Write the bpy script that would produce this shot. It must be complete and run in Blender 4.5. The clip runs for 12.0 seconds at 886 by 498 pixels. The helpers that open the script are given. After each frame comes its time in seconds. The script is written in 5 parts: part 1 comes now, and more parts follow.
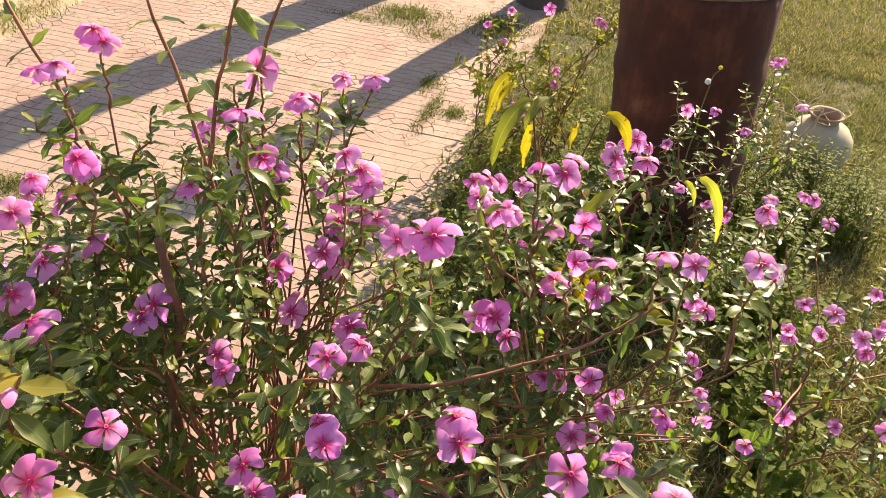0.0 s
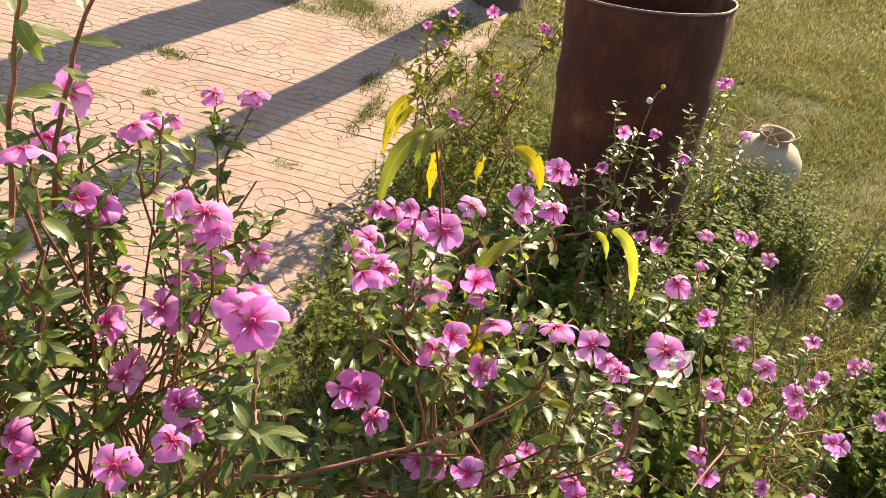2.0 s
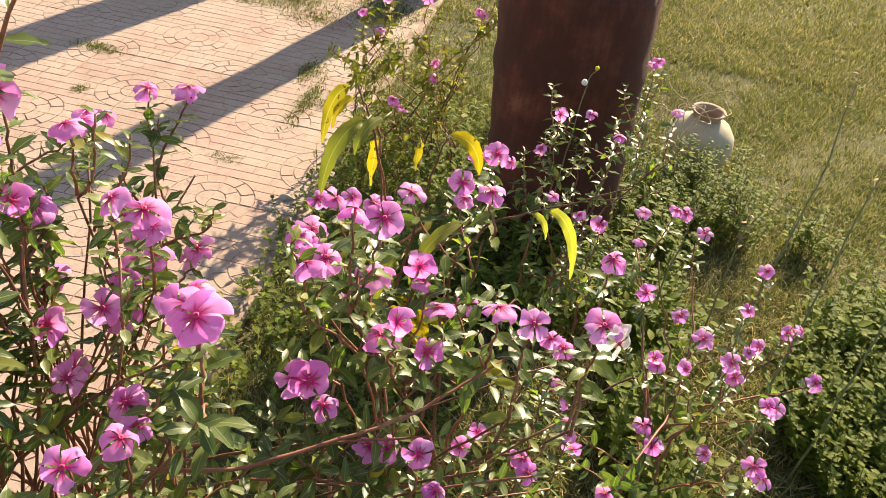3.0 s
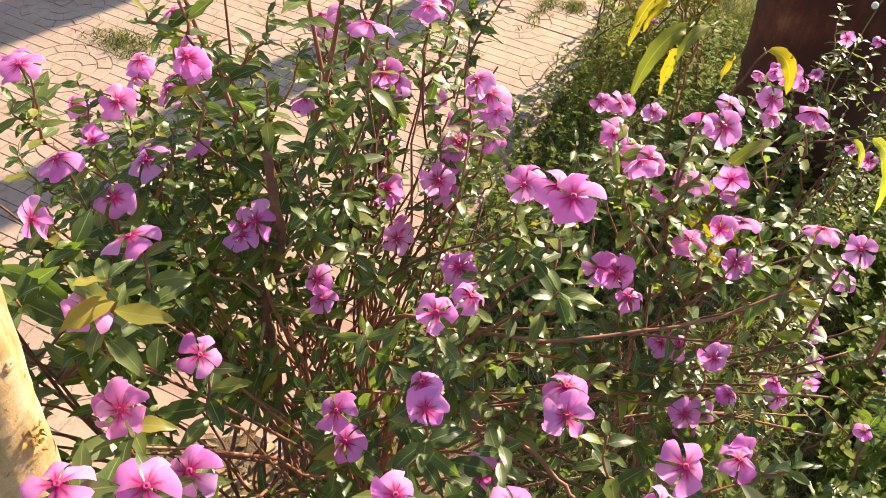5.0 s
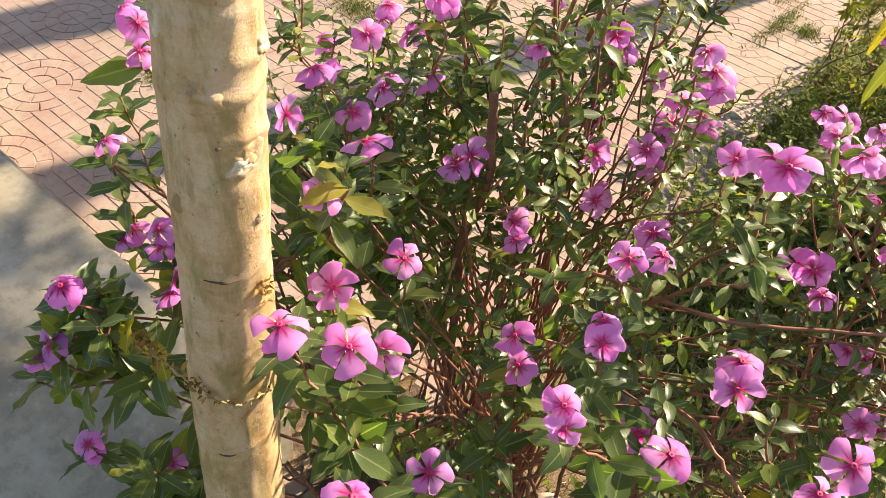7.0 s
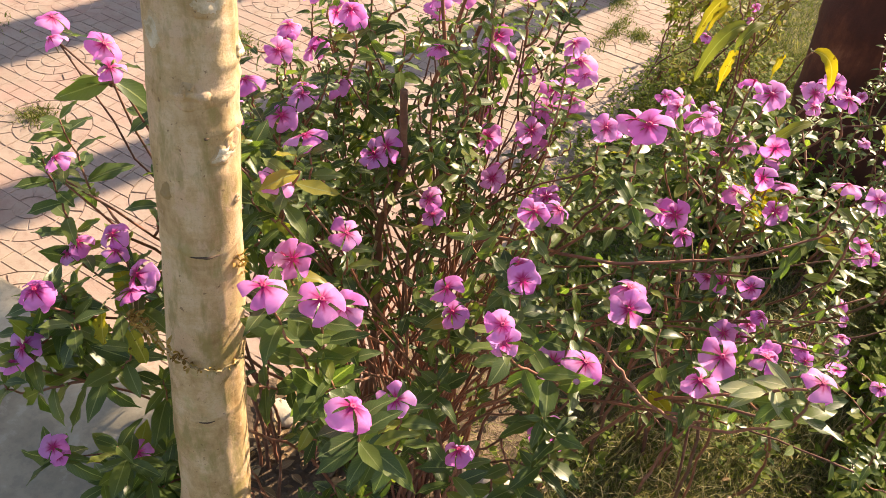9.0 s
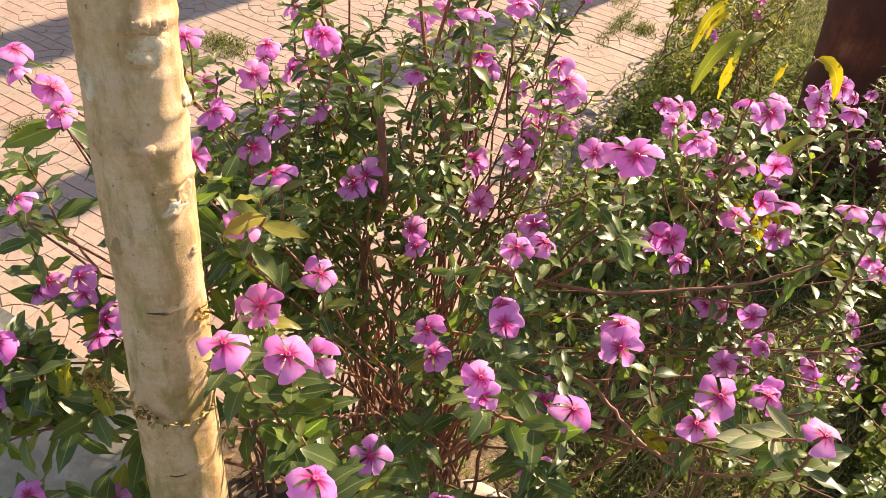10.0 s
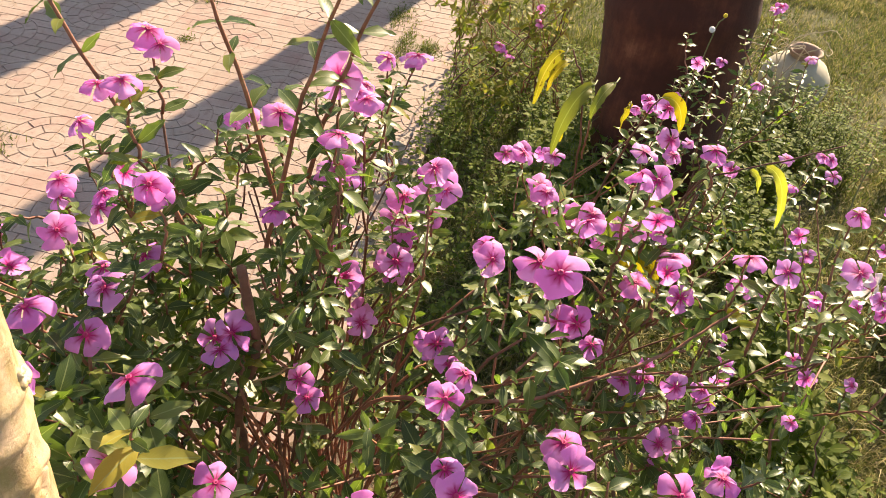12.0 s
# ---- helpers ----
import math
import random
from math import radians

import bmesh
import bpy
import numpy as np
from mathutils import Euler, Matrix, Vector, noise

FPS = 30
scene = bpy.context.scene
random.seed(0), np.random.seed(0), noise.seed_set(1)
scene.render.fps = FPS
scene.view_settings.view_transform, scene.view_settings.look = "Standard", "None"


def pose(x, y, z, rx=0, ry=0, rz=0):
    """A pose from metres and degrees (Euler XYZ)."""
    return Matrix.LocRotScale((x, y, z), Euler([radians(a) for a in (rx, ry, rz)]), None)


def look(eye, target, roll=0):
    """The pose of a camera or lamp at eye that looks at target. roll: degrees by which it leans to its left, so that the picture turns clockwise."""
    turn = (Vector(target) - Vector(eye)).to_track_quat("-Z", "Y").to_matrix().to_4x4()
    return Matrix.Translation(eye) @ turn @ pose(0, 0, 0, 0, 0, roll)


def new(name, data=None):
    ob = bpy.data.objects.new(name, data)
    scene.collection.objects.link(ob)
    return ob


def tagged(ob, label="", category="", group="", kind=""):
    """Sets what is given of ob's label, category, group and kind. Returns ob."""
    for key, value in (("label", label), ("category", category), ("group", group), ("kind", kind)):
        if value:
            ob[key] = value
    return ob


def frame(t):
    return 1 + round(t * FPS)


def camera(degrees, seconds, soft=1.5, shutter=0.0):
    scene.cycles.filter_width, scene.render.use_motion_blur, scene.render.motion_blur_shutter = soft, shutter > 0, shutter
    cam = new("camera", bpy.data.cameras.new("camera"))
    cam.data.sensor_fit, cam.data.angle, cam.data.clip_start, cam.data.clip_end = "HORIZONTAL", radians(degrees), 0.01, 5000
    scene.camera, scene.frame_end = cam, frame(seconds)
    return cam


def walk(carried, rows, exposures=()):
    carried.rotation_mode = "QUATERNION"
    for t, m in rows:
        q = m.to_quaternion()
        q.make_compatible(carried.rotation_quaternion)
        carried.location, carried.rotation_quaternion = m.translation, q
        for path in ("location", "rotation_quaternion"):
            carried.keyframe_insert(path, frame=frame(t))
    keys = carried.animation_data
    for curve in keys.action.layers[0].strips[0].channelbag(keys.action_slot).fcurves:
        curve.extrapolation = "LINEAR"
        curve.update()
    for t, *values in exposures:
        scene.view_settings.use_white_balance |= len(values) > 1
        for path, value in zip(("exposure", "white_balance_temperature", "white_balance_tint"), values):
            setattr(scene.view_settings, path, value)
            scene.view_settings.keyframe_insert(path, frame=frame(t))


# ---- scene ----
cam = camera(57.3, 12.0, soft=0.4)
PATH = [
    (0, (0.168, 0.374, 1.582), (-0.227, 1.94, 0.402), 4.4),
    (0.5, (0.212, 0.468, 1.573), (-0.356, 1.979, 0.392), 3.5),
    (1, (0.218, 0.518, 1.563), (-0.285, 2.038, 0.364), 4.4),
    (1.5, (0.211, 0.55, 1.56), (-0.198, 2.102, 0.367), 7.0),
    (2, (0.222, 0.572, 1.563), (-0.076, 2.15, 0.371), 8.5),
    (2.5, (0.24, 0.574, 1.569), (0.072, 2.176, 0.383), 9.3),
    (2.7, (0.239, 0.572, 1.571), (0.086, 2.177, 0.387), 9.2),
    (4.3, (0.134, 0.487, 1.568), (-0.246, 1.873, 0.178), 5.8),
    (4.5, (0.122, 0.479, 1.571), (-0.299, 1.847, 0.174), 5.8),
    (5, (0.091, 0.465, 1.574), (-0.413, 1.786, 0.159), 6.7),
    (5.5, (0.07, 0.444, 1.574), (-0.538, 1.708, 0.149), 7.1),
    (6, (0.079, 0.409, 1.561), (-0.725, 1.566, 0.142), 5.6),
    (6.5, (0.099, 0.395, 1.556), (-0.754, 1.502, 0.124), 5.4),
    (6.7, (0.108, 0.393, 1.555), (-0.754, 1.49, 0.122), 5.1),
    (8.3, (0.125, 0.227, 1.59), (-0.625, 1.463, 0.208), 8.5),
    (8.5, (0.134, 0.213, 1.594), (-0.577, 1.487, 0.226), 8.3),
    (9, (0.143, 0.207, 1.613), (-0.48, 1.533, 0.252), 8.3),
    (9.5, (0.138, 0.226, 1.621), (-0.47, 1.558, 0.259), 8.0),
    (10, (0.138, 0.293, 1.623), (-0.504, 1.587, 0.239), 6.3),
    (10.5, (0.151, 0.377, 1.618), (-0.513, 1.675, 0.249), 5.3),
    (11, (0.125, 0.417, 1.617), (-0.45, 1.733, 0.225), 4.4),
    (11.5, (0.018, 0.438, 1.625), (-0.3, 1.867, 0.263), 6.8),
    (12, (-0.037, 0.435, 1.629), (-0.233, 1.914, 0.298), 7.3),
]
walk(cam, [(t, look(eye, target, roll)) for t, eye, target, roll in PATH], exposures=[(0.0, 1.44, 7500.0, 17.0), (2.5, 1.44, 7400.0, 14.0), (4.5, 1.52, 7200.0, 11.0), (6.5, 1.46, 7100.0, 12.0), (8.5, 1.46, 7350.0, 17.0), (10.5, 1.45, 7400.0, 18.0), (12.0, 1.46, 7350.0, 15.0)])

# ---- world and sun ----
SUN_AZ, SUN_EL = math.atan2(0.31, 1.0), radians(31)
world = bpy.data.worlds.new("sky")
scene.world = world
world.use_nodes = True
wt = world.node_tree
sky = wt.nodes.new("ShaderNodeTexSky")
sky.sky_type, sky.sun_disc = "NISHITA", False
sky.sun_elevation, sky.sun_rotation = SUN_EL, SUN_AZ
wt.links.new(sky.outputs[0], wt.nodes["Background"].inputs[0])
wt.nodes["Background"].inputs[1].default_value = 0.088
sun_dir = Vector((math.sin(SUN_AZ) * math.cos(SUN_EL), math.cos(SUN_AZ) * math.cos(SUN_EL), math.sin(SUN_EL)))
sun_data = bpy.data.lights.new("sun", "SUN")
sun_data.energy, sun_data.angle, sun_data.color = 4.8, radians(0.6), (1.0, 0.88, 0.68)
sun = new("sun", sun_data)
sun.matrix_world = look(sun_dir * 30, (0, 0, 0))

# ---- materials ----


def ramp(nt, source, stops):
    node = nt.nodes.new("ShaderNodeValToRGB")
    els = node.color_ramp.elements
    while len(els) < len(stops):
        els.new(0.5)
    for el, (p, c) in zip(els, stops):
        el.position, el.color = p, (*c, 1)
    nt.links.new(source, node.inputs[0])
    return node.outputs[0]


def mixed(nt, fac, a, b, blend="MIX"):
    node = nt.nodes.new("ShaderNodeMix")
    node.data_type, node.blend_type = "RGBA", blend
    for sock, v in ((node.inputs[0], fac), (node.inputs[6], a), (node.inputs[7], b)):
        if isinstance(v, (int, float)):
            sock.default_value = v
        elif isinstance(v, tuple):
            sock.default_value = (*v, 1)
        else:
            nt.links.new(v, sock)
    return node.outputs[2]


def maths(nt, op, a, b=0.0, c=0.0):
    node = nt.nodes.new("ShaderNodeMath")
    node.operation = op
    for sock, v in zip(node.inputs, (a, b, c)):
        if isinstance(v, (int, float)):
            sock.default_value = v
        else:
            nt.links.new(v, sock)
    return node.outputs[0]


def grain(nt, scale, detail=5.0, rough=0.6, coord=None, stretch=None):
    tc = nt.nodes.new("ShaderNodeTexCoord")
    out = coord or tc.outputs["Object"]
    if stretch:
        mp = nt.nodes.new("ShaderNodeMapping")
        mp.inputs["Scale"].default_value = stretch
        nt.links.new(out, mp.inputs[0])
        out = mp.outputs[0]
    node = nt.nodes.new("ShaderNodeTexNoise")
    node.inputs["Scale"].default_value = scale
    node.inputs["Detail"].default_value = detail
    node.inputs["Roughness"].default_value = rough
    nt.links.new(out, node.inputs["Vector"])
    return node.outputs["Fac"]


def world_coord(nt):
    return nt.nodes.new("ShaderNodeNewGeometry").outputs["Position"]


def surface(name, rough=0.8, metal=0.0):
    m = bpy.data.materials.new(name)
    m.use_nodes = True
    nt = m.node_tree
    b = nt.nodes["Principled BSDF"]
    b.inputs["Roughness"].default_value, b.inputs["Metallic"].default_value = rough, metal
    return m, nt, b


def bumped(nt, b, height, strength=0.4, distance=0.003):
    node = nt.nodes.new("ShaderNodeBump")
    node.inputs["Strength"].default_value, node.inputs["Distance"].default_value = strength, distance
    nt.links.new(height, node.inputs["Height"])
    nt.links.new(node.outputs[0], b.inputs["Normal"])


def plain(name, stops, scale=20.0, rough=0.8, metal=0.0, bump=0.3, distance=0.002, stretch=None):
    """A surface whose colour wanders through stops at two scales, with fine relief."""
    m, nt, b = surface(name, rough, metal)
    wide = grain(nt, scale * 0.2, 3.0, 0.55, world_coord(nt), stretch)
    fine = grain(nt, scale, 6.0, 0.65, world_coord(nt), stretch)
    f = maths(nt, "ADD", maths(nt, "MULTIPLY", wide, 0.6), maths(nt, "MULTIPLY", fine, 0.4))
    nt.links.new(ramp(nt, f, stops), b.inputs["Base Color"])
    bumped(nt, b, fine, bump, distance)
    return m


def varied(nt):
    """A random number per loose piece, in joined meshes and in single objects alike."""
    g = nt.nodes.new("ShaderNodeNewGeometry")
    o = nt.nodes.new("ShaderNodeObjectInfo")
    return maths(nt, "FRACT", maths(nt, "ADD", g.outputs["Random Per Island"], o.outputs["Random"]))


def thin(nt, b, colour, share):
    """Lets light shine through a leaf or petal."""
    out = nt.nodes["Material Output"]
    tr = nt.nodes.new("ShaderNodeBsdfTranslucent")
    mix = nt.nodes.new("ShaderNodeMixShader")
    mix.inputs[0].default_value = share
    nt.links.new(colour, tr.inputs[0])
    nt.links.new(b.outputs[0], mix.inputs[1])
    nt.links.new(tr.outputs[0], mix.inputs[2])
    nt.links.new(mix.outputs[0], out.inputs[0])


def leaf_material(name, stops, rib, rough=0.36, share=0.32, spots=None, glow=(1.25, 1.45, 0.5)):
    m, nt, b = surface(name, rough)
    b.inputs["Specular IOR Level"].default_value = 0.6 if rough < 0.45 else 0.15
    uv = nt.nodes.new("ShaderNodeSeparateXYZ")
    nt.links.new(nt.nodes.new("ShaderNodeUVMap").outputs[0], uv.inputs[0])
    across = maths(nt, "ABSOLUTE", maths(nt, "SUBTRACT", uv.outputs[0], 0.5))
    col = ramp(nt, varied(nt), stops)
    blotch = grain(nt, 60.0, 4.0, 0.6, world_coord(nt))
    col = mixed(nt, maths(nt, "MULTIPLY", blotch, 0.24), col, (0.02, 0.035, 0.012), "MIX")
    wave = maths(nt, "SINE", maths(nt, "MULTIPLY", maths(nt, "ADD", uv.outputs[1], maths(nt, "MULTIPLY", across, -0.6)), 62.0))
    vein = maths(nt, "MULTIPLY", maths(nt, "GREATER_THAN", wave, 0.9), 0.12)
    col = mixed(nt, vein, col, rib)
    mid = maths(nt, "LESS_THAN", across, 0.035)
    col = mixed(nt, maths(nt, "MULTIPLY", mid, 0.75), col, rib)
    if spots:
        sp = ramp(nt, grain(nt, 140.0, 2.0, 0.5, world_coord(nt)), [(0.64, (0, 0, 0)), (0.70, (0.8, 0.8, 0.8))])
        col = mixed(nt, sp, col, spots)
    nt.links.new(col, b.inputs["Base Color"])
    bumped(nt, b, maths(nt, "ADD", maths(nt, "MULTIPLY", wave, 0.03), blotch), 0.35, 0.001)
    thin(nt, b, mixed(nt, 1.0, col, glow, "MULTIPLY"), share)
    return m


def petal_material(name, base, edge, eye):
    m, nt, b = surface(name, 0.55)
    uv = nt.nodes.new("ShaderNodeSeparateXYZ")
    nt.links.new(nt.nodes.new("ShaderNodeUVMap").outputs[0], uv.inputs[0])
    rnd = varied(nt)
    body = mixed(nt, rnd, base, edge)
    streak = grain(nt, 9.0, 3.0, 0.6, None, (260.0, 260.0, 40.0))
    body = mixed(nt, maths(nt, "MULTIPLY", streak, 0.35), body, edge)
    heart = ramp(nt, uv.outputs[1], [(0.10, (1, 1, 1)), (0.24, (0.75, 0.75, 0.75)), (0.48, (0, 0, 0))])
    col = mixed(nt, heart, body, eye)
    across = maths(nt, "ABSOLUTE", maths(nt, "SUBTRACT", uv.outputs[0], 0.5))
    line = ramp(nt, across, [(0.02, (1, 1, 1)), (0.14, (0, 0, 0))])
    reach = ramp(nt, uv.outputs[1], [(0.3, (0.9, 0.9, 0.9)), (0.62, (0, 0, 0))])
    col = mixed(nt, maths(nt, "MULTIPLY", line, reach), col, eye)
    nt.links.new(col, b.inputs["Base Color"])
    bumped(nt, b, streak, 0.25, 0.0006)
    thin(nt, b, mixed(nt, 1.0, col, (1.06, 1.06, 1.06), "MULTIPLY"), 0.55)
    return m


M_LEAF = leaf_material("periwinkle_leaf", [(0.0, (0.062, 0.10, 0.032)), (0.45, (0.115, 0.168, 0.05)), (0.9, (0.195, 0.245, 0.065)), (0.98, (0.28, 0.29, 0.065)), (1.0, (0.38, 0.32, 0.05))], (0.30, 0.345, 0.16), 0.38, 0.5)
M_SUNLEAF = leaf_material("sun_yellowed_leaf", [(0.0, (0.10, 0.125, 0.03)), (0.5, (0.22, 0.23, 0.055)), (0.85, (0.36, 0.32, 0.09)), (1.0, (0.44, 0.33, 0.14))], (0.4, 0.38, 0.15), 0.5, 0.55)
M_WEED = leaf_material("weed_leaf", [(0.0, (0.085, 0.125, 0.024)), (0.5, (0.16, 0.21, 0.042)), (1.0, (0.29, 0.31, 0.07))], (0.26, 0.29, 0.08), 0.6, 0.55)
M_YELLOW = leaf_material("yellowed_leaf", [(0.0, (0.38, 0.32, 0.02)), (0.6, (0.50, 0.42, 0.03)), (1.0, (0.30, 0.31, 0.035))], (0.55, 0.5, 0.12), 0.5, 0.45, (0.1, 0.05, 0.01), (1.1, 1.05, 0.6))
M_FADING = leaf_material("fading_leaf", [(0.0, (0.36, 0.35, 0.07)), (1.0, (0.44, 0.40, 0.10))], (0.55, 0.52, 0.2), 0.5, 0.45)
M_OLIVE = leaf_material("olive_leaf", [(0.0, (0.19, 0.20, 0.05)), (1.0, (0.26, 0.25, 0.06))], (0.3, 0.32, 0.12), 0.45, 0.4)
M_PALE = leaf_material("silvery_leaf", [(0.0, (0.34, 0.36, 0.19)), (1.0, (0.52, 0.51, 0.30))], (0.62, 0.6, 0.40), 0.55, 0.3)
M_DRYLEAF = leaf_material("dry_leaf", [(0.0, (0.16, 0.09, 0.045)), (0.5, (0.3, 0.19, 0.1)), (1.0, (0.46, 0.35, 0.22))], (0.4, 0.3, 0.18), 0.8, 0.15)
M_GRASS = leaf_material("grass_blade", [(0.0, (0.085, 0.112, 0.028)), (0.4, (0.14, 0.165, 0.046)), (0.7, (0.26, 0.23, 0.095)), (1.0, (0.5, 0.41, 0.23))], (0.18, 0.18, 0.06), 0.6, 0.38, None, (1.15, 1.3, 0.7))
M_CLOVER = leaf_material("clover_leaf", [(0.0, (0.06, 0.085, 0.016)), (0.5, (0.11, 0.14, 0.028)), (1.0, (0.2, 0.2, 0.05))], (0.14, 0.16, 0.04), 0.6, 0.4)
M_TUFT = leaf_material("tuft_blade", [(0.0, (0.06, 0.085, 0.018)), (0.45, (0.11, 0.13, 0.032)), (0.75, (0.2, 0.185, 0.065)), (1.0, (0.34, 0.28, 0.14))], (0.18, 0.21, 0.05), 0.6, 0.4)
M_PETAL = petal_material("pink_petal", (0.80, 0.175, 0.67), (0.93, 0.43, 0.89), (0.50, 0.004, 0.16))
M_WHITE = petal_material("faded_petal", (0.78, 0.72, 0.72), (0.82, 0.78, 0.76), (0.6, 0.45, 0.4))
M_EYE = plain("flower_eye", [(0.3, (0.4, 0.01, 0.09)), (0.7, (0.55, 0.04, 0.16))], 300.0, 0.6)
M_CALYX = plain("flower_tube", [(0.3, (0.10, 0.14, 0.05)), (0.7, (0.2, 0.12, 0.1))], 200.0, 0.6)
M_STEM = plain("reddish_stem", [(0.25, (0.11, 0.036, 0.02)), (0.52, (0.27, 0.105, 0.06)), (0.75, (0.42, 0.22, 0.13))], 120.0, 0.6, 0, 0.5, 0.001)
M_WOODY = plain("woody_stem", [(0.25, (0.075, 0.03, 0.018)), (0.55, (0.18, 0.08, 0.048)), (0.8, (0.32, 0.19, 0.115))], 90.0, 0.8, 0, 0.7, 0.002)
M_GARLAND = leaf_material("dried_bloom", [(0.0, (0.20, 0.10, 0.03)), (0.5, (0.38, 0.22, 0.07)), (1.0, (0.55, 0.36, 0.13))], (0.5, 0.35, 0.14), 0.8, 0.3)
M_DRYGRASS = leaf_material("dry_grass_blade", [(0.0, (0.11, 0.132, 0.036)), (0.35, (0.2, 0.215, 0.066)), (0.6, (0.36, 0.3, 0.135)), (1.0, (0.6, 0.49, 0.3))], (0.3, 0.26, 0.12), 0.7, 0.35, None, (1.15, 1.2, 0.8))
M_STRAW = plain("straw", [(0.3, (0.25, 0.17, 0.07)), (0.7, (0.5, 0.38, 0.2))], 60.0, 0.8)
M_VINE = plain("bleached_vine", [(0.3, (0.45, 0.36, 0.22)), (0.7, (0.66, 0.56, 0.40))], 60.0, 0.8)
M_GREENSTEM = plain("green_stem", [(0.3, (0.09, 0.11, 0.03)), (0.7, (0.2, 0.2, 0.08))], 80.0, 0.6)


def ground_material():
    m, nt, b = surface("lawn_soil", 0.95)
    pos = world_coord(nt)
    wide = grain(nt, 0.9, 5.0, 0.6, pos)
    mid = grain(nt, 7.0, 6.0, 0.65, pos)
    fine = grain(nt, 90.0, 6.0, 0.7, pos)
    col = ramp(nt, maths(nt, "ADD", maths(nt, "MULTIPLY", wide, 0.5), maths(nt, "MULTIPLY", mid, 0.5)),
               [(0.36, (0.07, 0.055, 0.027)), (0.46, (0.105, 0.095, 0.037)), (0.55, (0.13, 0.13, 0.045)), (0.66, (0.20, 0.18, 0.07))])
    col = mixed(nt, maths(nt, "MULTIPLY", fine, 0.35), col, (0.15, 0.125, 0.055))
    nt.links.new(col, b.inputs["Base Color"])
    bumped(nt, b, maths(nt, "ADD", mid, fine), 0.9, 0.02)
    return m


M_GROUND = ground_material()
M_SAND = plain("sandy_earth", [(0.3, (0.30, 0.22, 0.14)), (0.5, (0.43, 0.34, 0.22)), (0.7, (0.52, 0.42, 0.29))], 30.0, 0.95, 0, 0.6, 0.006)
M_SOIL = plain("littered_soil", [(0.34, (0.05, 0.032, 0.02)), (0.5, (0.12, 0.08, 0.048)), (0.64, (0.27, 0.19, 0.115))], 40.0, 0.95, 0, 0.9, 0.012)


def tile_material():
    m, nt, b = surface("pink_paver", 0.8)
    pos = world_coord(nt)
    o = nt.nodes.new("ShaderNodeObjectInfo")
    wide = grain(nt, 1.6, 4.0, 0.6, pos)
    fine = grain(nt, 120.0, 6.0, 0.7, pos)
    dust = grain(nt, 6.0, 6.0, 0.7, pos)
    col = ramp(nt, maths(nt, "ADD", maths(nt, "MULTIPLY", o.outputs["Random"], 0.45), maths(nt, "MULTIPLY", wide, 0.6)),
               [(0.2, (0.28, 0.155, 0.126)), (0.5, (0.345, 0.222, 0.182)), (0.85, (0.385, 0.28, 0.232))])
    col = mixed(nt, ramp(nt, dust, [(0.36, (0, 0, 0)), (0.60, (0.85, 0.85, 0.85))]), col, (0.375, 0.31, 0.25))
    col = mixed(nt, maths(nt, "MULTIPLY", fine, 0.4), col, (0.30, 0.19, 0.14))
    stain = grain(nt, 2.8, 6.0, 0.7, pos, (1.0, 1.6, 1.0))
    col = mixed(nt, ramp(nt, stain, [(0.46, (0, 0, 0)), (0.64, (0.65, 0.65, 0.65))]), col, (0.29, 0.23, 0.175))
    chip = grain(nt, 38.0, 5.0, 0.7, pos)
    col = mixed(nt, ramp(nt, chip, [(0.53, (0, 0, 0)), (0.66, (0.6, 0.6, 0.6))]), col, (0.25, 0.16, 0.12))
    nt.links.new(col, b.inputs["Base Color"])
    bumped(nt, b, maths(nt, "ADD", fine, chip), 0.6, 0.002)
    return m


M_TILE = tile_material()
M_JOINT = plain("dirt_joint", [(0.3, (0.16, 0.105, 0.078)), (0.46, (0.27, 0.185, 0.14)), (0.58, (0.40, 0.315, 0.25))], 60.0, 0.95)


def concrete_material():
    m, nt, b = surface("grey_concrete", 0.75)
    pos = world_coord(nt)
    wide, fine = grain(nt, 2.2, 5.0, 0.6, pos), grain(nt, 160.0, 5.0, 0.7, pos)
    col = ramp(nt, wide, [(0.34, (0.20, 0.165, 0.11)), (0.5, (0.31, 0.265, 0.185)), (0.66, (0.43, 0.375, 0.28))])
    mid = grain(nt, 24.0, 6.0, 0.7, pos)
    col = mixed(nt, ramp(nt, mid, [(0.5, (0, 0, 0)), (0.62, (0.5, 0.5, 0.5))]), col, (0.17, 0.15, 0.11))
    col = mixed(nt, ramp(nt, mid, [(0.36, (0.5, 0.5, 0.5)), (0.46, (0, 0, 0))]), col, (0.42, 0.39, 0.31))
    col = mixed(nt, maths(nt, "MULTIPLY", fine, 0.35), col, (0.18, 0.16, 0.12))
    nt.links.new(col, b.inputs["Base Color"])
    bumped(nt, b, fine, 0.35, 0.001)
    return m


M_CONCRETE = concrete_material()


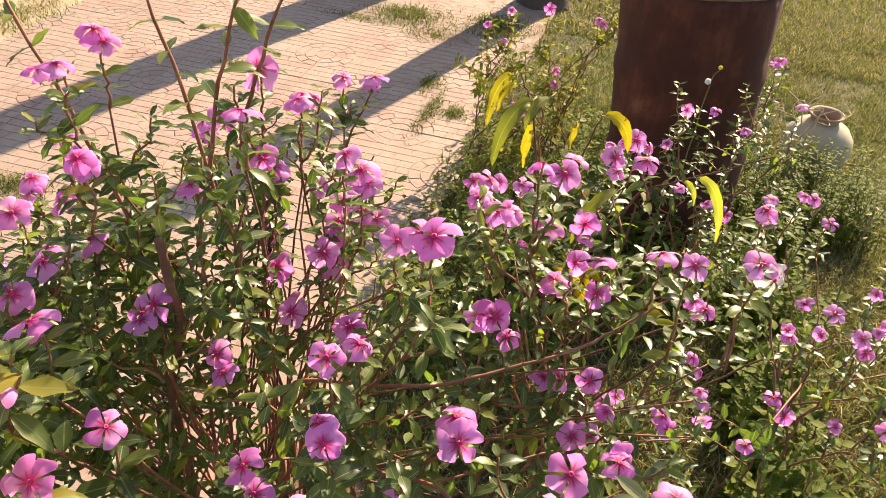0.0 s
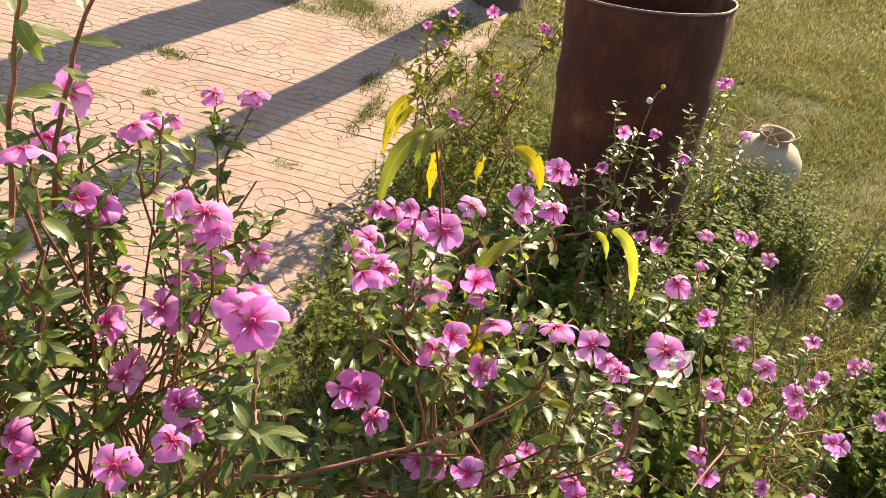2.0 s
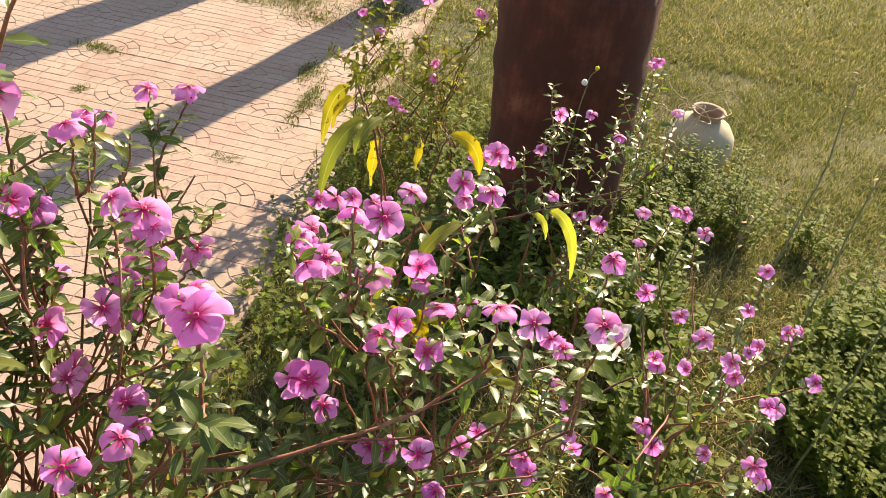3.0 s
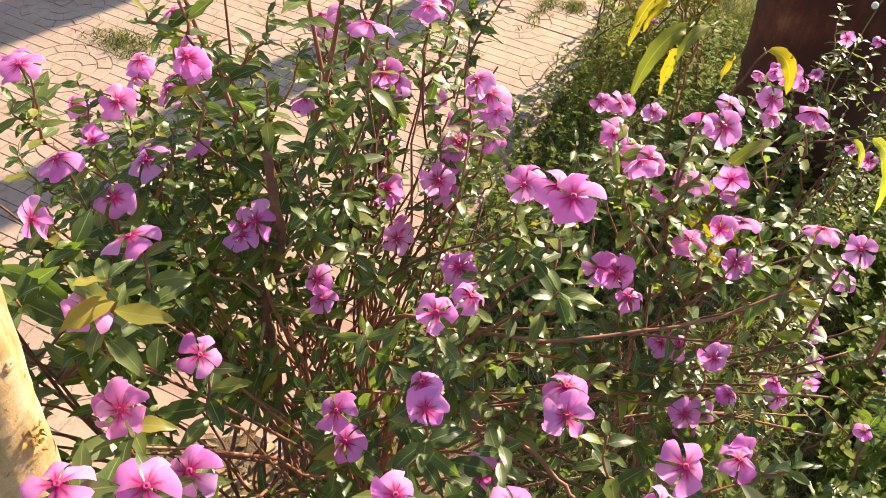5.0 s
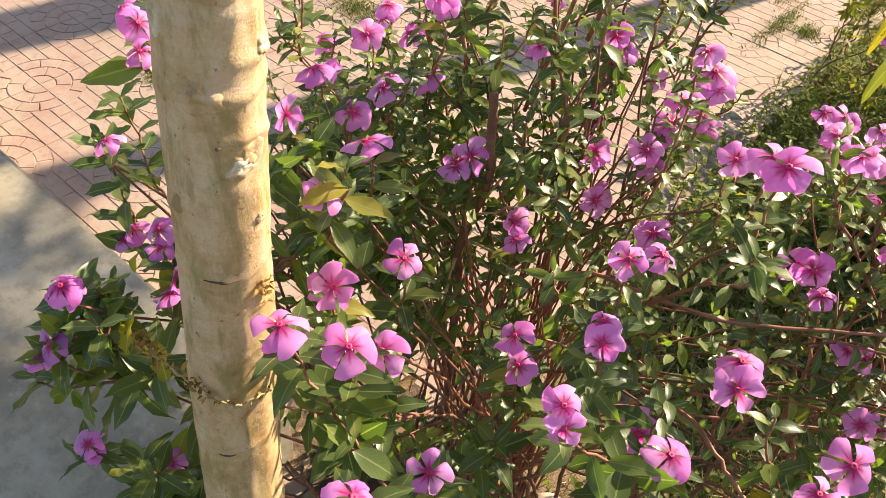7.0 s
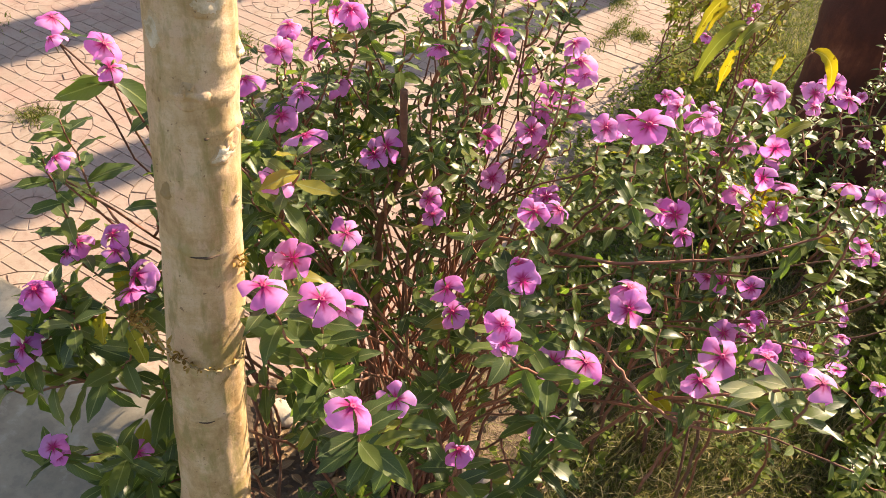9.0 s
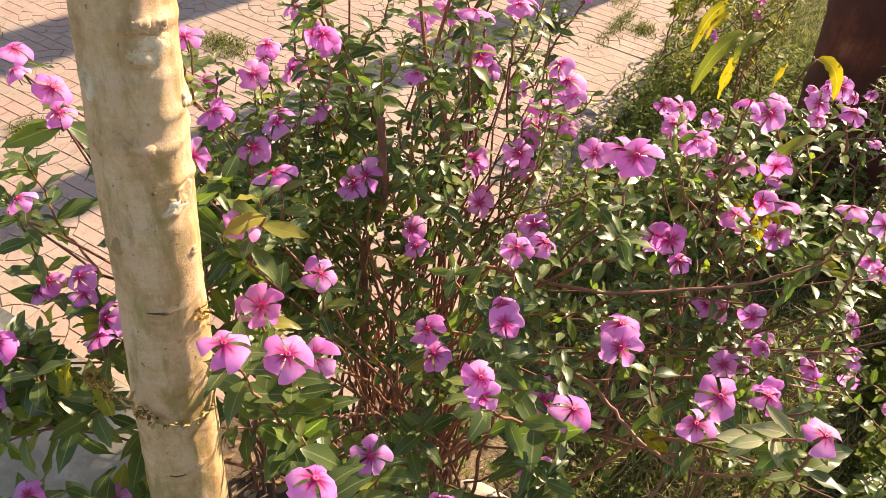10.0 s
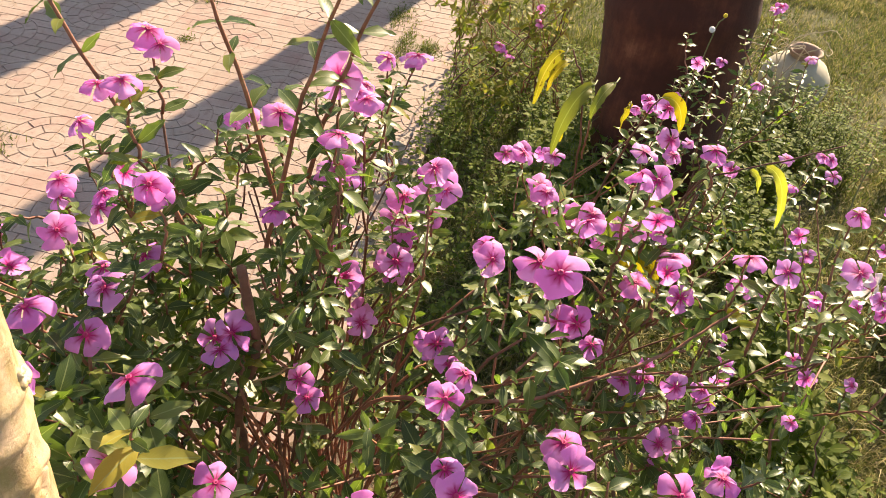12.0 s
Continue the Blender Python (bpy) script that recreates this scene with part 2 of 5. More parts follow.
def rust_material():
    m, nt, b = surface("rusted_steel", 0.88, 0.0)
    pos = world_coord(nt)
    wide = grain(nt, 5.0, 6.0, 0.65, pos)
    runs = grain(nt, 7.0, 6.0, 0.7, pos, (6.0, 6.0, 0.8))
    fine = grain(nt, 130.0, 5.0, 0.7, pos)
    f = maths(nt, "ADD", maths(nt, "MULTIPLY", wide, 0.75), maths(nt, "MULTIPLY", runs, 0.25))
    col = ramp(nt, f, [(0.3, (0.032, 0.008, 0.004)), (0.5, (0.068, 0.016, 0.007)), (0.6, (0.12, 0.034, 0.014)), (0.72, (0.26, 0.10, 0.05))])
    nt.links.new(col, b.inputs["Base Color"])
    bumped(nt, b, maths(nt, "ADD", fine, wide), 0.6, 0.002)
    return m


M_RUST = rust_material()
M_RIM = plain("worn_steel_rim", [(0.35, (0.12, 0.06, 0.04)), (0.55, (0.3, 0.21, 0.16)), (0.75, (0.5, 0.42, 0.35))], 60.0, 0.45, 0.5)
M_POT = plain("grey_clay", [(0.3, (0.36, 0.31, 0.21)), (0.5, (0.44, 0.39, 0.28)), (0.7, (0.52, 0.46, 0.34))], 14.0, 0.85, 0, 0.3, 0.002)
M_POTRIM = plain("brown_clay", [(0.3, (0.26, 0.17, 0.12)), (0.7, (0.40, 0.30, 0.22))], 20.0, 0.85)


def bark_material(name, stops, flake):
    m, nt, b = surface(name, 0.72)
    pos = world_coord(nt)
    wide = grain(nt, 26.0, 6.0, 0.68, pos, (1.0, 1.0, 0.45))
    patch = grain(nt, 34.0, 5.0, 0.6, pos, (1.0, 1.0, 0.6))
    wrinkle = grain(nt, 55.0, 6.0, 0.72, pos, (0.6, 0.6, 2.0))
    fine = grain(nt, 420.0, 6.0, 0.75, pos)
    speck = grain(nt, 150.0, 2.0, 0.5, pos)
    flame = grain(nt, 40.0, 5.0, 0.65, pos, (1.0, 1.0, 0.28))
    f = maths(nt, "ADD", maths(nt, "MULTIPLY", wide, 0.75), maths(nt, "MULTIPLY", wrinkle, 0.25))
    col = ramp(nt, f, stops)
    col = mixed(nt, ramp(nt, patch, [(0.54, (0, 0, 0)), (0.57, (0.6, 0.6, 0.6))]), col, flake)
    col = mixed(nt, ramp(nt, patch, [(0.36, (0.45, 0.45, 0.45)), (0.42, (0, 0, 0))]), col, (0.34, 0.30, 0.10))
    col = mixed(nt, ramp(nt, fine, [(0.52, (0, 0, 0)), (0.75, (0.55, 0.55, 0.55))]), col, (0.26, 0.18, 0.09))
    col = mixed(nt, ramp(nt, flame, [(0.52, (0, 0, 0)), (0.62, (0.65, 0.65, 0.65))]), col, (0.28, 0.22, 0.07))
    col = mixed(nt, ramp(nt, speck, [(0.69, (0, 0, 0)), (0.73, (0.7, 0.7, 0.7))]), col, (0.18, 0.10, 0.05))
    nt.links.new(col, b.inputs["Base Color"])
    bumped(nt, b, maths(nt, "ADD", maths(nt, "MULTIPLY", fine, 0.35), maths(nt, "ADD", patch, maths(nt, "MULTIPLY", wrinkle, 0.6))), 0.7, 0.003)
    return m


M_BARK = bark_material("smooth_tan_bark", [(0.36, (0.32, 0.19, 0.078)), (0.45, (0.46, 0.30, 0.145)), (0.53, (0.56, 0.385, 0.21)), (0.62, (0.65, 0.485, 0.31))], (0.64, 0.43, 0.28))
M_SCAR = plain("pale_scar", [(0.38, (0.40, 0.30, 0.17)), (0.46, (0.56, 0.45, 0.30)), (0.54, (0.66, 0.56, 0.42)), (0.62, (0.76, 0.69, 0.56))], 160.0, 0.8, 0, 0.7, 0.002)
M_BARKRIM = plain("brown_bark_edge", [(0.3, (0.22, 0.13, 0.05)), (0.55, (0.36, 0.24, 0.11)), (0.7, (0.48, 0.34, 0.17))], 110.0, 0.85, 0, 0.8, 0.002)
M_CRACK = plain("dark_crack", [(0.3, (0.06, 0.035, 0.02)), (0.7, (0.16, 0.10, 0.06))], 80.0, 0.9)
M_DARKBARK = plain("dark_bark", [(0.3, (0.05, 0.035, 0.03)), (0.7, (0.14, 0.10, 0.08))], 30.0, 0.9, 0, 0.9, 0.01)
M_STONE = plain("pale_stone", [(0.3, (0.34, 0.28, 0.2)), (0.7, (0.58, 0.5, 0.4))], 50.0, 0.9, 0, 0.7, 0.004)
M_YPETAL = plain("yellow_bloom", [(0.3, (0.7, 0.5, 0.02)), (0.7, (0.8, 0.65, 0.05))], 200.0, 0.6)
M_FLUFF = plain("white_seed_fluff", [(0.3, (0.7, 0.68, 0.62)), (0.7, (0.82, 0.8, 0.76))], 300.0, 0.9)

# ---- mesh helpers ----
rng = np.random.default_rng(7)


def link(name, verts, faces, material, parent=None, label="", uvs=None, smooth=False):
    me = bpy.data.meshes.new(name)
    me.from_pydata([tuple(v) for v in verts], [], faces)
    mats = material if isinstance(material, list) else [material]
    for mm in mats:
        me.materials.append(mm)
    if uvs is not None:
        layer = me.uv_layers.new(name="UVMap")
        loops = np.empty(len(me.loops), dtype=np.int32)
        me.loops.foreach_get("vertex_index", loops)
        layer.data.foreach_set("uv", np.asarray(uvs, dtype=np.float32)[loops].ravel())
    if smooth:
        me.polygons.foreach_set("use_smooth", [True] * len(me.polygons))
    me.update()
    ob = new(name, me)
    ob.parent = parent
    if label:
        tagged(ob, label)
    return ob


def part(name, bm, material, parent, label=""):
    me = bpy.data.meshes.new(name)
    bm.to_mesh(me)
    bm.free()
    for mm in material if isinstance(material, list) else [material]:
        me.materials.append(mm)
    ob = new(name, me)
    ob.parent = parent
    if label:
        tagged(ob, label)
    return ob


def thing(name, place=(0, 0, 0)):
    ob = new(name)
    ob.empty_display_size = 0.05
    ob.location = place
    return ob


def unit(v):
    v = np.asarray(v, float)
    n = np.linalg.norm(v, axis=-1, keepdims=True)
    return v / np.maximum(n, 1e-9)


class Tubes:
    """Collects round stems that follow polylines."""

    def __init__(self):
        self.v, self.f = [], []

    def add(self, pts, r0, r1, sides=5, knots=0.0):
        pts = np.asarray(pts, float)
        n = len(pts)
        tan = unit(np.gradient(pts, axis=0))
        ref = np.array([0.31, 0.77, 0.21]) if abs(tan[0, 2]) > 0.6 else np.array([0.1, 0.2, 1.0])
        a = unit(np.cross(tan, ref))
        b = np.cross(tan, a)
        ang = np.linspace(0, 2 * np.pi, sides, endpoint=False)
        r = np.linspace(r0, r1, n)
        if knots:
            r = r * (1 + knots * rng.uniform(-1, 1, n))
        ring = pts[:, None] + r[:, None, None] * (np.cos(ang)[None, :, None] * a[:, None] + np.sin(ang)[None, :, None] * b[:, None])
        o = len(self.v)
        self.v.extend(ring.reshape(-1, 3))
        for i in range(n - 1):
            for k in range(sides):
                k2 = (k + 1) % sides
                self.f.append((o + i * sides + k, o + i * sides + k2, o + (i + 1) * sides + k2, o + (i + 1) * sides + k))
        self.f.append(tuple(o + k for k in reversed(range(sides))))
        self.f.append(tuple(o + (n - 1) * sides + k for k in range(sides)))

    def link(self, name, material, parent=None, label=""):
        return link(name, self.v, self.f, material, parent, label, smooth=True)


def bezier(p0, p1, p2, p3, n=12):
    t = np.linspace(0, 1, n)[:, None]
    p0, p1, p2, p3 = (np.asarray(p, float) for p in (p0, p1, p2, p3))
    return (1 - t) ** 3 * p0 + 3 * (1 - t) ** 2 * t * p1 + 3 * (1 - t) * t ** 2 * p2 + t ** 3 * p3


def wander(pts, amount):
    pts = np.array(pts)
    n = len(pts)
    k = rng.normal(0, 1, (n, 3)).cumsum(0)
    k -= np.linspace(0, 1, n)[:, None] * k[-1]
    return pts + k * amount


LEAF_S = np.array([0.0, 0.1, 0.28, 0.5, 0.72, 0.88, 1.0])
LEAF_W = np.array([0.12, 0.40, 0.86, 1.0, 0.76, 0.36, 0.02])


class Leaves:
    """Collects leaves as joined geometry: base, direction, upper side, length, half width, droop, fold."""

    def __init__(self):
        self.rows = []

    def add(self, base, way, up, length, half, droop=0.2, fold=0.25):
        self.rows.append((*base, *way, *up, length, half, droop, fold))

    def geometry(self, rows=None, wave=0.0):
        a = np.array(rows if rows is not None else self.rows, float).reshape(-1, 13)
        base, d, up = a[:, 0:3], unit(a[:, 3:6]), a[:, 6:9]
        up = unit(up - d * (up * d).sum(1, keepdims=True))
        side = np.cross(d, up)
        ln, hw, dr, fo = (a[:, i][:, None, None] for i in range(9, 13))
        s, w, c = LEAF_S[None, :, None], LEAF_W[None, :, None], np.array([-1.0, 0.0, 1.0])[None, None, :]
        along = ln * s + 0 * c
        lift = -dr * ln * s ** 2 + fo * hw * w * np.abs(c)
        if wave:
            lift = lift + wave * hw * np.sin(s * 17 + c * 1.5 + a[:, 0][:, None, None] * 300) * np.abs(c)
        wide = hw * w * c
        v = base[:, None, None] + d[:, None, None] * along[..., None] + up[:, None, None] * lift[..., None] + side[:, None, None] * wide[..., None]
        n, ns = len(a), len(LEAF_S)
        uv = np.zeros((n, ns, 3, 2))
        uv[..., 0], uv[..., 1] = 0.5 + 0.5 * c, s
        faces = []
        for i in range(n):
            o = i * ns * 3
            for j in range(ns - 1):
                q = o + j * 3
                faces.append((q, q + 1, q + 4, q + 3))
                faces.append((q + 1, q + 2, q + 5, q + 4))
        return v.reshape(-1, 3), faces, uv.reshape(-1, 2)

    def link(self, name, material, parent=None, label="", rows=None, wave=0.0):
        v, f, uv = self.geometry(rows, wave)
        return link(name, v, f, material, parent, label, uv, True)


def frame_matrix(base, way, up, scale):
    d = Vector(way).normalized()
    u = Vector(up)
    u = (u - d * u.dot(d)).normalized()
    s = d.cross(u)
    m = Matrix((s, d, u)).transposed().to_4x4()
    return Matrix.Translation(base) @ m @ Matrix.Diagonal((*scale, 1))


def shared(name, mesh, parent, m, label=""):
    ob = new(name, mesh)
    ob.parent = parent
    ob.matrix_basis = Matrix.Translation(-parent.location) @ m if parent else m
    if label:
        tagged(ob, label)
    return ob


# leaf meshes one unit long along y, shared by the single leaves
LEAF_MESHES = []
for dr, fo in ((0.12, 0.3), (0.28, 0.2), (0.42, 0.35), (-0.1, 0.25)):
    lv = Leaves()
    lv.add((0, 0, 0), (0, 1, 0), (0, 0, 1), 1.0, 0.21, dr, fo)
    ob = lv.link("leaf", M_LEAF, None, "", None, 0.22)
    LEAF_MESHES.append(ob.data)
    bpy.data.objects.remove(ob)


def petal_mesh(bend, twist, wide, curl, material):
    """One petal, a unit long along y: narrow claw, broad blunt lopsided tip, arched backwards by bend radians."""
    ss = [0.04, 0.16, 0.32, 0.5, 0.68, 0.83, 0.94, 1.0]
    ws = [0.05, 0.08, 0.16, 0.28, 0.37, 0.39, 0.33, 0.19]
    v, uv, f = [], [], []
    y = z = 0.0
    last = 0.0
    for s, w in zip(ss, ws):
        th = bend * s ** 1.3
        y += (s - last) * math.cos(th)
        z -= (s - last) * math.sin(th)
        last = s
        for k in range(5):
            c = k / 2 - 1
            x = w * wide * c + twist * s * s
            notch = -0.045 * (1 - abs(c)) if s > 0.97 else 0.0
            dip = 0.34 * w * wide * c * c * s + curl * w * math.sin(c * 2.6 + s * 5.0)
            slant = 0.055 * c * s * s - 0.06 * c * c * (s > 0.9)
            v.append((x, y + (notch + slant) * math.cos(th) - dip * math.sin(th), z - (notch + slant) * math.sin(th) - dip * math.cos(th)))
            uv.append((0.5 + 0.5 * c, s))
    for i in range(len(ss) - 1):
        for k in range(4):
            q = i * 5 + k
            f.append((q, q + 1, q + 6, q + 5))
    ob = link("petal", v, f, material, None, "", uv, True)
    me = ob.data
    bpy.data.objects.remove(ob)
    return me


# petals from flat and fresh to folded back, two shapes of each
PETALS = [petal_mesh(b, t, w, c, M_PETAL) for b, t, w, c in ((0.15, 0.10, 1.18, 0.05), (0.3, 0.14, 1.0, 0.10), (0.5, 0.12, 1.2, 0.08), (0.65, 0.08, 1.02, 0.14), (0.9, 0.10, 1.15, 0.10), (1.15, 0.05, 1.0, 0.18))]
WHITE_PETALS = [petal_mesh(b, 0.08, 0.85, 0.12, M_WHITE) for b in (0.2, 0.4)]


def flower_core():
    """The tube, calyx and raised eye of a flower one unit in radius; it faces +z."""
    bm = bmesh.new()
    rings = [(0.035, -1.05), (0.055, -0.8), (0.045, -0.3), (0.08, -0.02), (0.125, 0.03), (0.06, 0.05), (0.02, 0.0)]
    prev = None
    for r, z in rings:
        ring = [bm.verts.new((r * math.cos(a * math.pi / 3), r * math.sin(a * math.pi / 3), z)) for a in range(6)]
        if prev:
            for k in range(6):
                fc = bm.faces.new((prev[k], prev[(k + 1) % 6], ring[(k + 1) % 6], ring[k]))
                fc.material_index = 0 if z > -0.25 else 1
                fc.smooth = True
        prev = ring
    bm.faces.new(prev)
    me = bpy.data.meshes.new("flower")
    bm.to_mesh(me)
    bm.free()
    me.materials.append(M_EYE)
    me.materials.append(M_CALYX)
    return me


CORE = flower_core()


def flower(parent, place, facing, radius, petals=PETALS, label="", droop=False):
    """Five petals round an eye, on a thin tube; some blooms fresh and flat, most arched back."""
    f = Vector(facing).normalized()
    ref = Vector((0, 0, 1)) if abs(f.z) < 0.9 else Vector((0, 1, 0))
    a = ref.cross(f).normalized()
    b = f.cross(a)
    m = Matrix.Translation(place) @ Matrix((a, b, f)).transposed().to_4x4() @ Matrix.Rotation(rng.uniform(0, 6.28), 4, "Z") @ Matrix.Scale(radius, 4)
    core = shared("flower", CORE, parent, m, label)
    kind = 2 * int(rng.choice(3, p=(0.12, 0.45, 0.43) if droop else (0.3, 0.45, 0.25))) if len(petals) > 2 else 0
    for k in range(5):
        pm = petals[kind + int(rng.random() < 0.5)]
        sag = Matrix.Rotation(rng.normal(-0.02, 0.13), 4, "X") @ Matrix.Rotation(rng.normal(0.12, 0.12), 4, "Y")
        core_child("petal", pm, core, Matrix.Rotation(k * 2 * math.pi / 5 + rng.normal(0, 0.1), 4, "Z") @ sag @ Matrix.Diagonal((rng.uniform(0.9, 1.12), rng.uniform(0.86, 1.08), 1, 1)))
    return core


def core_child(name, mesh, parent, local):
    ob = new(name, mesh)
    ob.parent = parent
    ob.matrix_basis = local
    return ob


# ---- shrubs ----
CAMERAWARD = np.array([0.12, -0.78, 0.5])


def leafy(pts, leaves, first, spacing, size, spread=0.75, below=0.0):
    """Opposite leaf pairs along the upper part of a shoot, larger further down; returns nothing, fills leaves."""
    pts = np.asarray(pts)
    seg = np.linalg.norm(np.diff(pts, axis=0), axis=1)
    dist = np.concatenate([[0], seg.cumsum()])
    total = dist[-1]
    tan = unit(np.gradient(pts, axis=0))
    at, turn, k = total - below, rng.uniform(0, 6.28), 0
    while at > max(first, 0.0):
        i = min(np.searchsorted(dist, at), len(pts) - 1)
        j = max(i - 1, 0)
        w = 0 if dist[i] == dist[j] else (at - dist[j]) / (dist[i] - dist[j])
        p, tg = pts[j] * (1 - w) + pts[i] * w, tan[i]
        a = unit(np.cross(tg, [0.3, 0.5, 0.8]))
        b = np.cross(tg, a)
        grow = min(1.0, 0.62 + 0.14 * k)
        for h in (0, math.pi):
            if rng.random() < 0.1:
                continue
            ph = turn + h + rng.uniform(-0.3, 0.3)
            rad = math.cos(ph) * a + math.sin(ph) * b
            lift = rng.uniform(0.15, 0.75) if k > 1 else rng.uniform(0.5, 1.1)
            way = unit(rad + tg * lift * spread - np.array([0, 0, 0.25 * rng.random()]))
            up = 0.35 * tg + np.array([0.08, -0.08, 0.75]) + 0.3 * rng.normal(0, 1, 3)
            ln = size * grow * rng.uniform(0.75, 1.2)
            leaves.add(p, way, up, ln, ln * rng.uniform(0.17, 0.235), rng.uniform(-0.05, 0.45), rng.uniform(0.1, 0.5))
        at -= spacing * (0.55 + 0.12 * min(k, 5)) * rng.uniform(0.8, 1.25)
        turn += math.pi / 2
        k += 1


def shrub(name, label, group, base, heads, stems=10, fills=40, size=0.05, radius=0.024, single=260, base_spread=0.06, reach=0.2, again=0.15, stem_r=0.006, shoots=(), between=0.15, inner=(), leaf=None, drop=(0.05, 0.16)):
    """A periwinkle shrub: woody stems out of one base, twigs to every flower head, leaf pairs, and flowers."""
    root = thing(name, (*base, 0))
    tagged(root, label, "shrub", group)
    heads = np.array(heads, float).reshape(-1, 3)
    base = np.array([*base, 0.0])
    leaves, twigs = Leaves(), Tubes()
    nodes = []
    order = rng.permutation(len(heads))
    for k in range(stems):
        tip = heads[order[k % len(heads)]] * 1.0
        tip[2] -= rng.uniform(*drop)
        foot = base + np.array([*rng.normal(0, base_spread, 2), -0.01])
        mid = foot * 0.65 + tip * 0.35
        mid[2] = tip[2] * rng.uniform(0.35, 0.6)
        pts = wander(bezier(foot, foot + np.array([*rng.normal(0, 0.03, 2), tip[2] * 0.3]), mid + np.array([0, 0, tip[2] * 0.2]), tip, 16), 0.006)
        t = Tubes()
        t.add(pts, stem_r * rng.uniform(0.8, 1.3), stem_r * 0.4, 6, 0.12)
        ob = t.link("stem", M_WOODY if k % 2 else M_STEM)
        place_under(ob, root)
        nodes.extend(pts[5:])
    nodes = np.array(nodes)
    targets = [(h, True) for h in heads]
    for _ in range(fills):
        a, b = heads[rng.integers(len(heads))], heads[rng.integers(len(heads))]
        w = rng.random()
        p = a * w + b * (1 - w) + rng.normal(0, 0.05, 3) if rng.random() < between else a + rng.normal(0, 0.05, 3) - [0, 0, 0.02]
        p[2] = p[2] - abs(rng.normal(0, 0.085)) - 0.015
        p[2] = max(p[2], 0.1)
        targets.append((p, False))
    for x0, x1, y0, y1, z0, z1, n in inner:
        targets += [(np.array([rng.uniform(x0, x1), rng.uniform(y0, y1), rng.uniform(z0, z1)]), False) for _ in range(n)]
    for tip, bloom in targets:
        d = nodes - tip
        cost = np.linalg.norm(d * [1.6, 1.6, 0.8], axis=1) + 2.0 * np.maximum(0, d[:, 2] + 0.06) + 0.05 * rng.random(len(nodes))
        n0 = nodes[np.argmin(cost)]
        end = tip - CAMERAWARD * 0.01 if bloom else tip
        up = np.array([0, 0, max(0.05, (end[2] - n0[2]) * 0.6)])
        pts = wander(bezier(n0, n0 + (end - n0) * 0.35, end - up * np.array([1, 1, 0.8]), end, 12), 0.0022)
        twigs.add(pts, 0.0022, 0.0012, 5)
        length = np.linalg.norm(np.diff(pts, axis=0), axis=1).sum()
        leafy(pts, leaves, max(0.0, length - reach), 0.0185, size * float(np.interp(tip[1], [0.55, 0.8, 0.95, 1.1], [1.8, 1.6, 1.25, 1.05])), below=0.014 * bloom)
    for x0, y0, z0, x1, y1, z1 in shoots:
        foot, tip = np.array([x0, y0, z0]), np.array([x1, y1, z1])
        pts = wander(bezier(foot, foot + (tip - foot) * 0.3 + [0, 0, 0.04], foot + (tip - foot) * 0.7 + [0, 0, 0.03], tip, 14), 0.002)
        t = Tubes()
        t.add(pts, 0.0032, 0.0016, 6, 0.1)
        place_under(t.link("stem", M_STEM), root)
        leafy(pts, leaves, np.linalg.norm(tip - foot) * 0.35, 0.03, size * 1.3)
    place_under(tagged(twigs.link("twig", M_STEM), kind="stuff"), root)
    rows = leaves.rows
    pick = np.argsort([r[1] - 0.7 * r[2] + 0.02 * rng.random() for r in rows])[:single]
    chosen = set(int(i) for i in pick)
    for i in pick:
        r = rows[i]
        w = r[10] / (r[9] * 0.21)
        shared("leaf", LEAF_MESHES[int(rng.integers(0, len(LEAF_MESHES)))], root, frame_matrix(r[0:3], r[3:6], r[6:9], (r[9] * w, r[9], r[9])))
    rest = [r for i, r in enumerate(rows) if i not in chosen]
    fol = leaves.link("foliage", leaf or M_LEAF, None, "", rest, 0.22)
    tagged(fol, kind="stuff")
    place_under(fol, root)
    for h in heads:
        for q in range(1 + (rng.random() < again)):
            low = rng.random() < np.interp(h[2], [0.85, 1.05], [0.6, 0.2])
            lean = np.array([0.10, -0.62, 0.70]) if low else np.array([0.03, -0.16, 0.96])
            f = unit(lean + rng.normal(0, 0.22, 3))
            off = np.array([*rng.normal(0, 0.016, 2), -0.012]) * q
            flower(root, h + off + [0, 0, 0.005], f, radius * rng.uniform(0.82, 1.14) * (1 - 0.15 * q), droop=not low)
    return root


def place_under(ob, root):
    ob.parent = root
    ob.matrix_parent_inverse = Matrix.Translation(-root.location)


# ---- ground ----
PITCH, TX, TY = 0.285, -1.34, 3.77
PAVE_L, PAVE_R, PAVE_N, PAVE_F = -2.77, -0.48, 0.92, 4.95


def rise(x, y):
    """Gentle unevenness of the lawn; flat under the paving and the slab."""
    h = 0.022 * noise.noise(Vector((x * 0.9, y * 0.9, 3.1))) + 0.010 * noise.noise(Vector((x * 4, y * 4, 1.7)))
    far = min(1.0, max(0.0, (x - PAVE_R) / 0.35))
    if y > PAVE_F:
        far = max(far, min(1.0, (y - PAVE_F) / 0.3))
    return h * far + 0.012 * far


